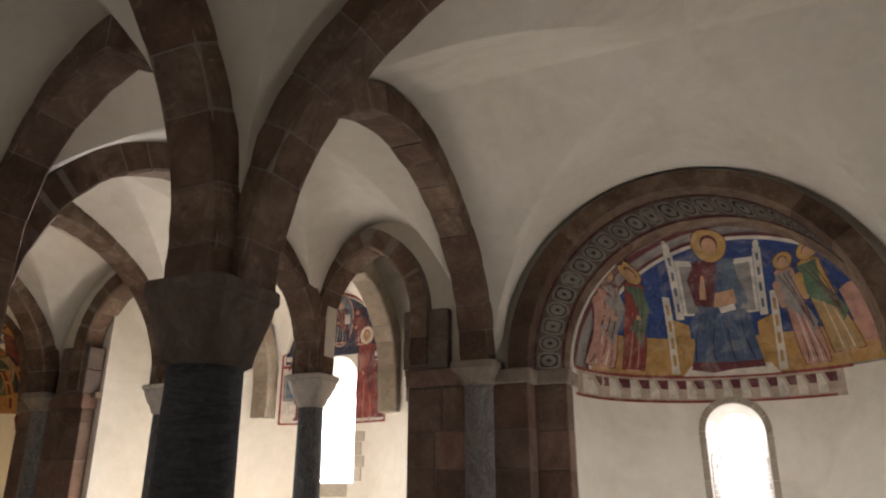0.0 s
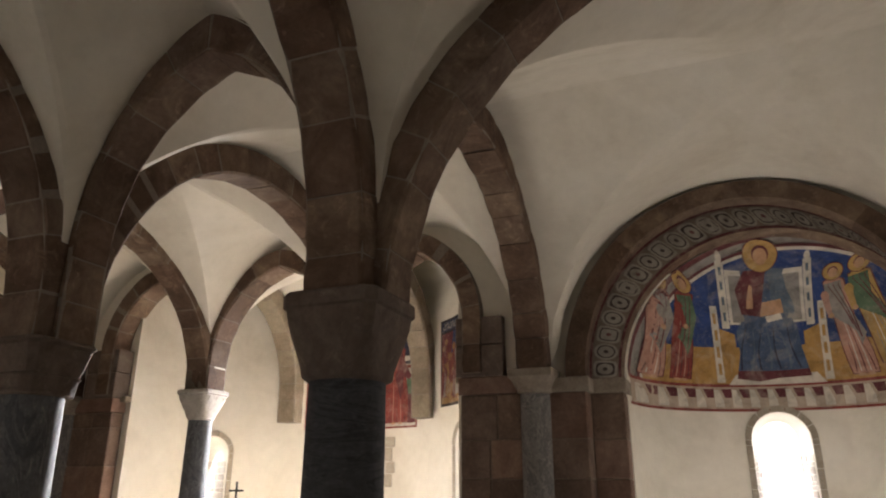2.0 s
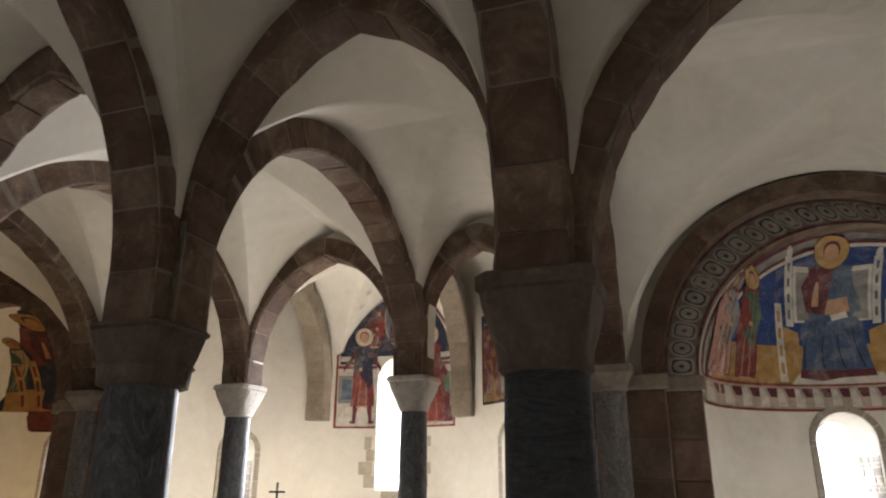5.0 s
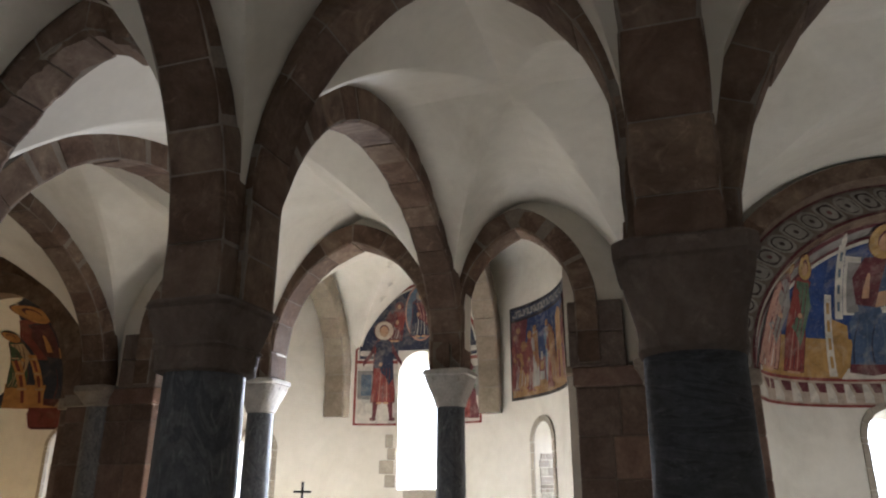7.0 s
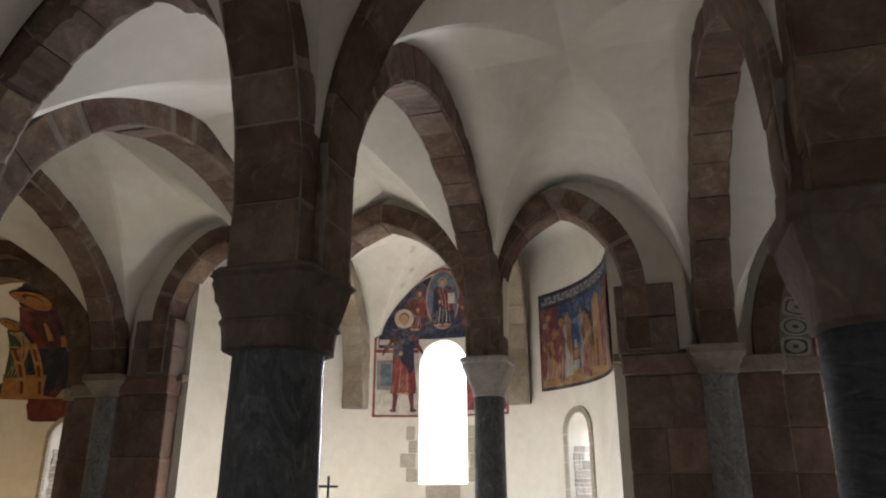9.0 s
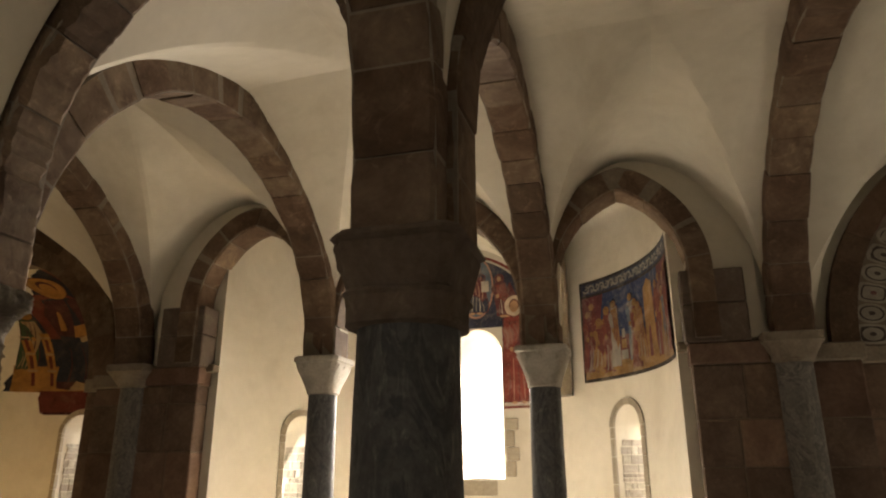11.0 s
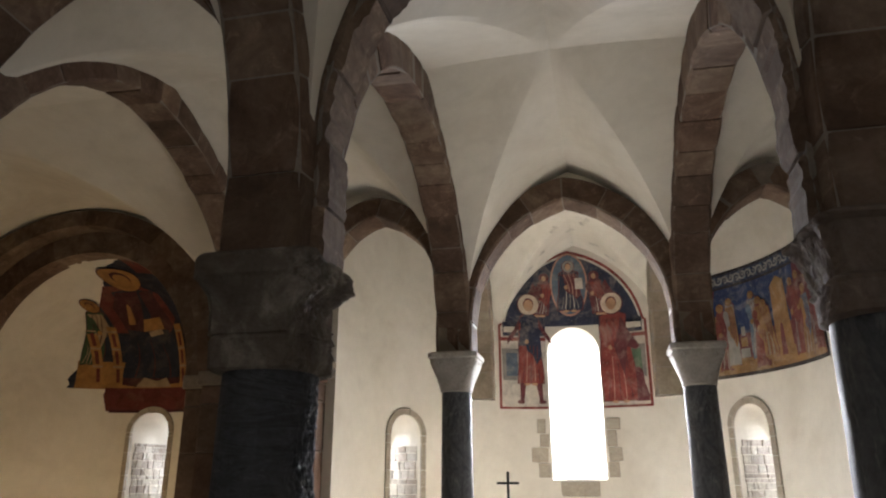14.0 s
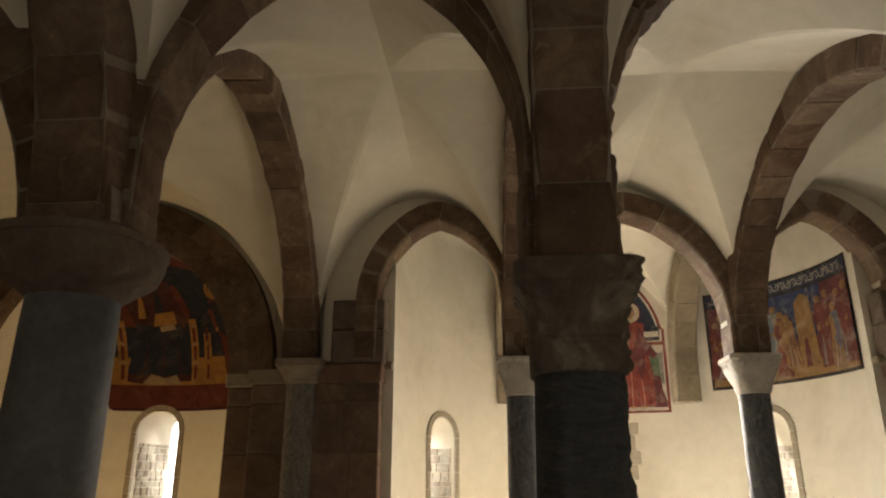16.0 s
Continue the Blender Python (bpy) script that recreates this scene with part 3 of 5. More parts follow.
SHAPES = {  # neck, capital rings, abacus (half width, bottom, top, squareness)
    "C": (2.10, [(0.205, 2.10, 2), (0.215, 2.12, 3), (0.21, 2.17, 4), (0.212, 2.23, 8), (0.235, 2.32, 13), (0.255, 2.40, 14), (0.262, 2.46, 16)], (0.278, 2.45, 2.55, 16)),
    "B": (2.13, [(0.205, 2.13, 2.5), (0.222, 2.14, 3), (0.222, 2.155, 3), (0.212, 2.17, 4), (0.212, 2.24, 5), (0.224, 2.255, 6), (0.205, 2.27, 8), (0.215, 2.31, 12), (0.245, 2.44, 14)], (0.262, 2.44, 2.485, 16)),
    "D": (2.02, [(0.205, 2.02, 4), (0.212, 2.03, 6), (0.212, 2.145, 8), (0.206, 2.15, 9), (0.206, 2.16, 9), (0.214, 2.165, 9), (0.214, 2.27, 12), (0.225, 2.33, 14), (0.258, 2.385, 16)], (0.275, 2.38, 2.50, 16)),
    "E": (2.36, [(0.20, 2.36, 2), (0.215, 2.375, 2), (0.26, 2.41, 2), (0.345, 2.47, 2), (0.37, 2.53, 2), (0.365, 2.59, 2.2)], (0.35, 2.58, 2.65, 3)),
}
for nm, x in COLS.items():
    lab = {"C": "thick dark column with a heavy block capital", "B": "thick veined marble column with a moulded capital",
           "D": "thick dark column with a worn broken capital", "E": "thick grey column with a round cushion capital"}[nm]
    neck, rings, (ar, az0, az1, ap) = SHAPES[nm]
    c = column("thick_column", x, COL_Y[nm], lab, 0.222, 0.198, neck, rings, SPRING_W, MARBLE_DARK if nm in "CD" else MARBLE_PLAIN if nm == "E" else MARBLE, CAPITAL, group="nave columns")
    abacus(c, ar, az0, az1, CAPITAL, ap, 0.02)
    z = az1 - 0.003
    bm = loft([squircle(0.150, z, 16, 32, 0.01), squircle(0.155, z + 0.012, 16, 32, 0.01), squircle(0.155, z + 0.42, 16, 32, 0.01), squircle(0.15, z + 0.43, 16, 32)])
    part("springer", bm, STONE, c, "squared springing stone of the arches", 35)


# the broken sides of two capitals and a shaft
def crumble(ob, x_from, amount, grain, side=1):
    """Break away the south (side 1) or north (side -1) face of a stone with rough, chipped relief."""
    bm = bmesh.new()
    bm.from_mesh(ob.data)
    bmesh.ops.triangulate(bm, faces=[f for f in bm.faces if len(f.verts) > 4])
    for cuts in (3, 1):
        es = [e for e in bm.edges if min(side * v.co.x for v in e.verts) > x_from - 0.04]
        bmesh.ops.subdivide_edges(bm, edges=es, cuts=cuts, use_grid_fill=True)
    for v in bm.verts:
        f = min(max((side * v.co.x - x_from) / 0.07, 0.0), 1.0)
        if f > 0:
            q = v.co * grain
            a = 0.7 * noise.noise(q * 0.6) + 0.55 * abs(noise.noise(q * 1.6)) - 0.5 * abs(noise.noise(q * 3.5))
            out = Vector((v.co.x, v.co.y, 0)).normalized()
            v.co += out * (amount * f * (a - 0.25))
    for fc_ in bm.faces:
        fc_.smooth = False
    me = ob.data.copy()
    bm.to_mesh(me)
    bm.free()
    ob.data = me


for c in [o for o in scene.collection.objects if o.name.startswith("thick_column")]:
    if abs(c.location.x - COLS["D"]) < 0.01:
        for o in c.children:
            if o.name.split(".")[0] in ("capital", "abacus"):
                crumble(o, 0.14, 0.06, 12.0)
                o.data.materials[0] = CAPITAL_WORN
            elif o.name.split(".")[0] == "shaft":
                crumble(o, 0.13, 0.035, 13.0)
            elif o.name.split(".")[0] == "springer" and o.location.z < 1:
                crumble(o, 0.14, 0.04, 12.0)
                o.data.materials[0] = CAPITAL_WORN
    if abs(c.location.x - COLS["B"]) < 0.01:
        for o in c.children:
            if o.name.split(".")[0] in ("capital", "abacus"):
                crumble(o, 0.17, 0.035, 11.0, -1)

# ---- piers beside the main apse ----
def pier(sgn):
    """The pier between the main apse and a side apse; sgn +1 to the south."""
    def X(v):
        return AXIS + sgn * v
    root = thing("pier", X(3.2), 7.7, FLOOR, "compound pier of brown and reddish sandstone blocks", "pier", "", "structure")
    inv = Matrix.Translation((-X(3.2), -7.7, 0))

    def stone(name, v0, v1, y0, y1, z0, z1, mat, bev=0.012):
        bm = bmesh.new()
        block(bm, min(X(v0), X(v1)), max(X(v0), X(v1)), y0, y1, z0, z1, bev)
        bm.transform(inv)
        return part(name, bm, mat, root)
    rnd = random.Random(7 + sgn)
    # core and jamb toward the main apse
    z = -0.02
    while z < 2.6:
        h = min(rnd.uniform(0.34, 0.62), 2.6 - z)
        if 2.6 - z - h < 0.15:
            h = 2.6 - z
        cut = rnd.uniform(2.95, 3.1)
        stone("stone_block", 2.66, cut - 0.004, 7.40, 8.2, z, z + h - 0.008, rnd.choice((PIER, PIER, STONE_RED)))
        stone("stone_block", cut + 0.004, 3.41, 7.40, 8.2, z, z + h - 0.008, rnd.choice((PIER, PIER, STONE_RED)))
        stone("stone_block", 3.64, 4.10, 7.46, 8.2, z, z + h - 0.008, rnd.choice((PIER, PIER, STONE_RED)))
        stone("stone_block", 4.105, 4.47, 7.72, 8.2, z, z + h - 0.008, rnd.choice((PIER, PIER, STONE_RED)))
        z += h
    for v0, v1, y0 in ((2.668, 3.405, 7.412), (3.64, 4.095, 7.47), (4.09, 4.462, 7.73)):
        stone("joint_mortar", v0, v1, y0, 8.19, -0.015, 2.60, MORTAR_DARK, 0)
    stone("impost_band", 2.64, 3.34, 7.36, 8.2, 2.60, 2.80, STONE_RED)
    stone("impost_block", 2.62, 3.20, 7.33, 8.2, 2.80, 3.16, CAPITAL)
    stone("impost_block", 2.62, 3.20, 7.335, 8.2, 3.166, 3.50, CAPITAL)
    stone("corbel", 2.55, 2.68, 7.50, 7.95, 2.75, 2.84, STONE_PALE)
    stone("pier_core", 2.70, 4.05, 7.62, 8.25, -0.02, 5.4, PLASTER, 0)
    stone("impost_moulding", 3.69, 4.14, 7.43, 8.2, 2.60, 2.76, PIERCAP)
    stone("impost_moulding", 4.10, 4.50, 7.69, 8.2, 2.60, 2.76, PIERCAP)
    # half column
    cx, cy = X(3.53) - root.location.x, 7.46 - root.location.y

    def at(rings):
        return [[(px + cx, py + cy, pz) for px, py, pz in r] for r in rings]
    part("half_column", loft(at([squircle(0.17, -0.02 + 2.6 * i / 10, 2, 28, 0.02) for i in range(11)])), MARBLE_PALE, root, smooth=40)
    part("half_capital", loft(at([squircle(r, zz, p, 28) for r, zz, p in ((0.17, 2.58, 2), (0.20, 2.60, 2), (0.19, 2.62, 3), (0.24, 2.74, 10), (0.26, 2.76, 14), (0.26, 2.84, 14))])), PIERCAP, root, smooth=35)


pier(1)
pier(-1)

# ---- arches of the side apses ----
def ring_arch(name, xc, a0, c0, a1, c1, y0, y1, zs, step, material, label, seed, lean=0.0):
    """Elliptical order of wedge stones between an inner and an outer line."""
    rnd = random.Random(seed)
    root = thing(name, xc, y0, FLOOR, label, "arch", "", "structure")
    n = max(4, round(math.pi * (a0 + c0) / 2 / step))
    w = [rnd.uniform(0.75, 1.25) for _ in range(n)]
    acc, tot = 0.0, sum(w)
    for q in w:
        t0, t1 = math.pi * acc / tot, math.pi * (acc + q) / tot
        acc += q
        rings = []
        j = rnd.uniform(-0.006, 0.006)
        for k in range(5):
            t = t0 + (t1 - t0) * k / 4
            c, s = math.cos(t), math.sin(t)
            rings.append([(a0 * c + lean, j, zs + c0 * s), (a1 * c, j, zs + c1 * s), (a1 * c, y1 - y0, zs + c1 * s), (a0 * c + lean, y1 - y0, zs + c0 * s)])
        part("voussoir", loft(rings), material, root, smooth=30)
    return root


ol, il = "round brown stone arch around a side apse", "recessed inner order of a side apse arch"
BAND_X, B0X, B0Z, B1X, B1Z = -0.36, 1.58, 1.54, 1.72, 1.84    # inner order of the south arch: middle, inner and outer reach
ring_arch("arch_apse_outer", RING_X, B1X, B1Z, 1.95, 2.04, 7.44, 7.9, 2.76, 0.5, STONE, ol, 70)
ring_arch("arch_apse_inner", RING_X, B0X, B0Z, B1X + 0.03, B1Z + 0.03, 7.70, 8.0, 2.76, 0.5, STONE, il, 71, BAND_X - RING_X)
ring_arch("arch_apse_outer", RING_N, 1.93, 1.92, 2.22, 2.13, 7.44, 7.9, 2.76, 0.5, STONE, ol, 75)
ring_arch("arch_apse_inner", RING_N, 1.62, 1.64, 1.96, 1.95, 7.70, 8.0, 2.76, 0.5, STONE, il, 76)


# ---- windows: stone frames and rough jambs ----
def window(p, turn, w, z0, z1, kind, label):
    m = pose(p[0], p[1], 0, 0, 0, turn)
    root = thing("window", p[0], p[1], FLOOR, label, "window", "apse windows", "structure")
    root.rotation_euler = (0, 0, radians(turn))
    rnd = random.Random(int(p[0] * 10))
    # flat stones round the opening
    t = 0.075 if kind != "main" else 0.05
    h = w / 2 + 0.004
    z = z0

    def wall(x):
        """How far the curved wall comes forward at x from the middle of the window."""
        if kind in ("main", "slit"):
            return CR - math.sqrt(CR * CR - x * x)
        off = (p[0] - (S_X if kind == "south" else N_X) + x) / SA
        return SB * (1 - math.sqrt(1 - off * off))
    if kind != "main":
        while z < z1 - w / 2 - 0.01:
            dz = min(rnd.uniform(0.18, 0.34), z1 - w / 2 - z)
            for s in (-1, 1):
                bm = bmesh.new()
                block(bm, min(s * h, s * (h + t)), max(s * h, s * (h + t)), -0.022 - wall(s * (h + t)), 0.08, z + 0.003, z + dz - 0.003, 0.006, 0.002)
                part("frame_stone", bm, JAMB, root)
            z += dz
        n = 7
        for k in range(n):
            a0, a1 = math.pi * (k + 0.03) / n, math.pi * (k + 0.97) / n
            rings = []
            for q in range(4):
                a = a0 + (a1 - a0) * q / 3
                c, s = math.cos(a), math.sin(a)
                zc = z1 - w / 2
                out = -0.022 - wall((h + t) * c)
                rings.append([(h * c, out, zc + h * s), ((h + t) * c, out, zc + (h + t) * s), ((h + t) * c, 0.08, zc + (h + t) * s), (h * c, 0.08, zc + h * s)])
            part("frame_stone", loft(rings), JAMB, root, smooth=30)
    # rough stones of both jambs
    top = z1 - w * 0.78 if kind != "main" else z0 + 0.6
    def half(d):
        f = (d + 0.3) / 1.5
        return (w + w * (1 - NARROW[kind]) * 0.25) / 2 * (1 - f) + w * NARROW[kind] / 2 * f
    for s in (-1, 1):
        z = z0 + 0.02
        while z < top:
            dz = min(rnd.uniform(0.045, 0.12), top - z + 0.02)
            d = 0.03 + rnd.uniform(0, 0.03)
            while d < 0.66:
                dd = rnd.uniform(0.05, 0.20)
                e = min(d + dd, 0.69)
                pr = rnd.uniform(0.004, 0.013)
                rings = []
                for q, inset in ((d + 0.002, 0.004), (d + 0.010, 0.0), (e - 0.010, 0.0), (e - 0.002, 0.004)):
                    x = half(q)
                    rings.append([(s * (x + 0.03), q, z + 0.002), (s * (x - pr + inset), q, z + 0.005), (s * (x - pr + inset + rnd.uniform(-0.006, 0.006)), q, z + dz - 0.005), (s * (x + 0.03), q, z + dz - 0.002)])
                part("jamb_stone", loft(rings), RUBBLE, root, smooth=25)
                d = e
            z += dz
    return root


for w, lab in zip(WINDOWS, ("tall bright round-headed apse window", "narrow splayed apse window with rough stone jambs", "narrow splayed apse window with rough stone jambs",
                            "round-headed side apse window in bright daylight", "round-headed side apse window with rough stone jambs")):
    window(*w, lab)

# bare stones left in the plaster beside and below the main window
root = thing("bare_stonework", AXIS, CY + CR, FLOOR, "bare toothed stones left in the plaster beside a window", "stonework", "", "structure")


def on_cyl(deg, d):
    a = radians(deg)
    return AXIS + (CR - d) * math.sin(a), CY + (CR - d) * math.cos(a)


for deg, wd, z0, z1 in ((-11.3, 0.16, 1.60, 1.78), (-12.6, 0.22, 1.79, 1.98), (-11.0, 0.13, 1.99, 2.16), (-11.9, 0.12, 2.17, 2.36), (9.2, 0.14, 1.60, 1.80), (9.9, 0.18, 1.81, 1.98), (9.0, 0.13, 1.99, 2.20), (9.7, 0.19, 2.21, 2.36), (-1.0, 0.52, 1.36, 1.555)):
    x, y = on_cyl(deg, 0.0)
    bm = bmesh.new()
    block(bm, -wd / 2, wd / 2, -0.016, 0.10, z0, z1, 0.008, 0.004)
    bm.transform(Matrix.Translation((x - AXIS, y - CY - CR, 0)) @ pose(0, 0, 0, 0, 0, -deg))
    part("bare_stone", bm, BARE, root)

# ---- standing cross before the main apse ----
cr = thing("standing_cross", -7.08, 7.80, FLOOR, "slender black iron cross on a tall stand", "cross")
bm = bmesh.new()
block(bm, -0.013, 0.013, -0.010, 0.010, 1.28, 1.66, 0.003)
part("upright", bm, IRON, cr)
bm = bmesh.new()
block(bm, -0.115, 0.115, -0.008, 0.008, 1.535, 1.56, 0.003)
part("crossbar", bm, IRON, cr)
part("pole", loft([squircle(0.012, z, 2, 12) for z in (0.05, 0.6, 1.29)]), IRON, cr, smooth=40)
part("foot", loft([squircle(r, z, 2, 24) for r, z in ((0.16, -0.02), (0.16, 0.01), (0.10, 0.03), (0.02, 0.06))]), IRON, cr, smooth=40)


# ---- wall paintings ----
def fresco(name, colour, fade=0.48, plaster=(0.50, 0.44, 0.36)):
    """Worn limewash paint: patches where the ground shows through."""
    m, nt, b = nodes(name, 0.95)
    tc = nt.nodes.new("ShaderNodeTexCoord")
    n1 = noise_node(nt, 5.0, 8, 0.7, tc.outputs["Object"], 0.6)
    n2 = noise_node(nt, 38.0, 6, 0.7, tc.outputs["Object"])
    n3 = noise_node(nt, 3.4, 8, 0.72, tc.outputs["Object"], 0.8)
    dark = tuple(c * 0.55 for c in colour)
    c = ramp(nt, n1.outputs["Fac"], [(0.30, dark), (0.55, colour), (0.75, tuple(min(1, q * 1.25) for q in colour))]).outputs["Color"]
    r = ramp(nt, n3.outputs["Fac"], [(0.50, (0, 0, 0)), (0.75, (fade,) * 3)]).outputs["Color"]
    s = ramp(nt, n2.outputs["Fac"], [(0.58, (0, 0, 0)), (0.70, (fade * 0.8,) * 3)]).outputs["Color"]
    c = mixc(nt, r, c, plaster)
    c = mixc(nt, s, c, plaster)
    nt.links.new(c, b.inputs["Base Color"])
    bump(nt, b, n2.outputs["Fac"], 0.2, 0.004)
    return m


BLUE = fresco("paint_blue", (0.035, 0.065, 0.19))
MANTLE = fresco("paint_mantle_blue", (0.075, 0.11, 0.18))
BLUE_DARK = fresco("paint_dark_blue", (0.036, 0.042, 0.072))
GREYBLUE = fresco("paint_grey_blue", (0.11, 0.15, 0.20))
OCHRE = fresco("paint_ochre", (0.42, 0.25, 0.085))
GOLD = fresco("paint_gold", (0.44, 0.28, 0.10))
RED = fresco("paint_red", (0.24, 0.055, 0.045))
WINE = fresco("paint_wine", (0.13, 0.04, 0.045))
PINK = fresco("paint_pink", (0.45, 0.25, 0.19))
WHITE = fresco("paint_white", (0.60, 0.56, 0.48), 0.2)
FLESH = fresco("paint_flesh", (0.48, 0.29, 0.17))
GREEN = fresco("paint_green", (0.10, 0.16, 0.10))
GREY = fresco("paint_grey", (0.26, 0.25, 0.23))
BLACK = fresco("paint_black", (0.035, 0.03, 0.03), 0.25)


def dome_map(xc):
    """u: metres to the south of the apse's middle; v: metres up the curve from the springing."""
    def f(u, v, d):
        k = 1 - d / 1.7
        if v < 0:
            lat, z = 0.0, 2.75 + v
        else:
            lat = min(v / 1.65, 1.56)
            z = 2.75 + 1.66 * k * math.sin(lat)
        q = math.cos(lat) ** 2 - (u / SA / k) ** 2
        return (xc + u, SY + SB * k * math.sqrt(max(q, 0.0006)), z)
    return f


def wall_map(u, v, d):
    """u: metres round the main apse from its middle, to the south; v: height."""
    a = u / CR
    return (AXIS + (CR - d) * math.sin(a), CY + (CR - d) * math.cos(a), v)


def paint(name, pts, mapping, material, parent, layer, label="", grid=0.11):
    bm = bmesh.new()
    vs = [bm.verts.new((p[0], p[1], 0)) for p in pts]
    bmesh.ops.triangulate(bm, faces=[bm.faces.new(vs)])
    us, ws = [p[0] for p in pts], [p[1] for p in pts]
    for axis, lo, hi in ((0, min(us), max(us)), (1, min(ws), max(ws))):
        k = math.floor(lo / grid) + 1
        while k * grid < hi - 1e-4:
            co, no = [0, 0, 0], [0, 0, 0]
            co[axis], no[axis] = k * grid, 1
            bmesh.ops.bisect_plane(bm, geom=bm.verts[:] + bm.edges[:] + bm.faces[:], plane_co=co, plane_no=no)
            k += 1
    d = 0.007 + 0.0035 * layer
    for v in bm.verts:
        v.co = Vector(mapping(v.co.x, v.co.y, d)) - parent.location
    return part(name, bm, material, parent, label, 60)


def disc(u, v, r, rv=None, n=18):
    rv = rv or r
    return [(u + r * math.cos(2 * math.pi * i / n), v + rv * math.sin(2 * math.pi * i / n)) for i in range(n)]


def blob(u0, v0, u1, v1, w0, w1, n=9, sway=0.0, wav=0.012):
    """A draped shape from the foot (u0, v0) to the top (u1, v1), w0 and w1 wide."""
    left, right = [], []
    for i in range(n + 1):
        f = i / n
        u = u0 + (u1 - u0) * f + sway * math.sin(math.pi * f)
        w = (w0 + (w1 - w0) * f ** 1.3) / 2 * (1 + wav * 4 * math.sin(9 * f + u0 * 7))
        v = v0 + (v1 - v0) * f
        left.append((u - w, v))
        right.append((u + w * (1 + 0.1 * math.sin(7 * f)), v))
    return left + [(u1 - w1 * 0.2, v1 + 0.05), (u1 + w1 * 0.2, v1 + 0.05)] + right[::-1]


def saint(parent, mp, foot, head, wide, robe, mantle, r=0.10, layer=4, stretch=1.0, halo=None):
    """A standing robed figure as plain shapes: robe with folds, slung mantle, sleeve, halo and head."""
    (u0, v0), (u1, v1) = foot, head
    sh = v1 - r * 1.2 * stretch
    tall = sh - v0
    shade = WINE if robe in (RED, PINK, OCHRE) else GREY
    paint("outline", blob(u0, v0 - 0.01, u1, sh + 0.012, wide * 1.07, wide * 0.80), mp, WINE, parent, layer)
    paint("robe", blob(u0, v0, u1, sh, wide, wide * 0.72), mp, robe, parent, layer + 1)
    for i in range(5):
        k = -0.36 + 0.18 * i
        top = 0.30 + 0.16 * ((i * 7) % 4)
        paint("fold", blob(u0 + wide * k, v0 + 0.02, u0 + (u1 - u0) * top + wide * k * 0.7, v0 + tall * top, 0.013, 0.006, 6, 0.012), mp, shade if i % 2 == 0 else PINK if robe is RED else WHITE, parent, layer + 2)
    mu, mv = u0 + (u1 - u0) * 0.3, v0 + tall * 0.28
    paint("mantle", [(u1 - wide * 0.36, sh - tall * 0.02), (u1 + wide * 0.30, sh), (u1 + wide * 0.44, sh - tall * 0.25), (mu + wide * 0.50, mv + tall * 0.12), (mu + wide * 0.28, mv),
                     (mu + wide * 0.12, mv + tall * 0.14), (mu - wide * 0.10, mv + tall * 0.20), (u1 - wide * 0.22, sh - tall * 0.36)], mp, mantle, parent, layer + 2)
    for i in range(3):
        paint("fold", blob(mu + wide * (0.30 - 0.14 * i), mv + tall * (0.08 + 0.07 * i), u1 + wide * (0.22 - 0.2 * i), sh - tall * 0.05, 0.014, 0.007, 6, 0.015), mp, WINE if mantle is not WINE else PINK, parent, layer + 3)
    paint("sleeve", blob(u1 - wide * 0.16, sh - tall * 0.40, u1 - wide * 0.34, sh - tall * 0.14, 0.05, 0.09, 5), mp, robe, parent, layer + 3)
    paint("forearm", disc(u1 - wide * 0.12, sh - tall * 0.38, 0.028, 0.035, 8), mp, FLESH, parent, layer + 4)
    for k in (-0.16, 0.16):
        paint("foot", disc(u0 + wide * k, v0 - 0.015, 0.045, 0.02, 8), mp, FLESH, parent, layer + 2)
    paint("halo_rim", disc(u1, v1, r * 1.1, r * 1.1 * stretch), mp, WINE, parent, layer + 2)
    paint("halo", disc(u1, v1, r, r * stretch), mp, halo or GOLD, parent, layer + 3)
    paint("hair", disc(u1, v1 + r * 0.05 * stretch, r * 0.52, r * 0.60 * stretch, 14), mp, WINE, parent, layer + 4)
    paint("head", disc(u1, v1 - r * 0.08 * stretch, r * 0.46, r * 0.58 * stretch, 14), mp, FLESH, parent, layer + 5)


def rect(u0, u1, v0, v1):
    return [(u0, v0), (u1, v0), (u1, v1), (u0, v1)]


def arc_shape(f, v0):
    """The outline of the half dome shrunk to f of its size, above the height v0."""
    pts = []
    n = 40
    for i in range(n + 1):
        t = math.pi * i / n
        lat = math.asin(min(f * math.sin(t), 1))
        v = lat * 1.65
        u = f * SA * math.cos(t)
        pts.append((u, max(v, v0)))
    return pts


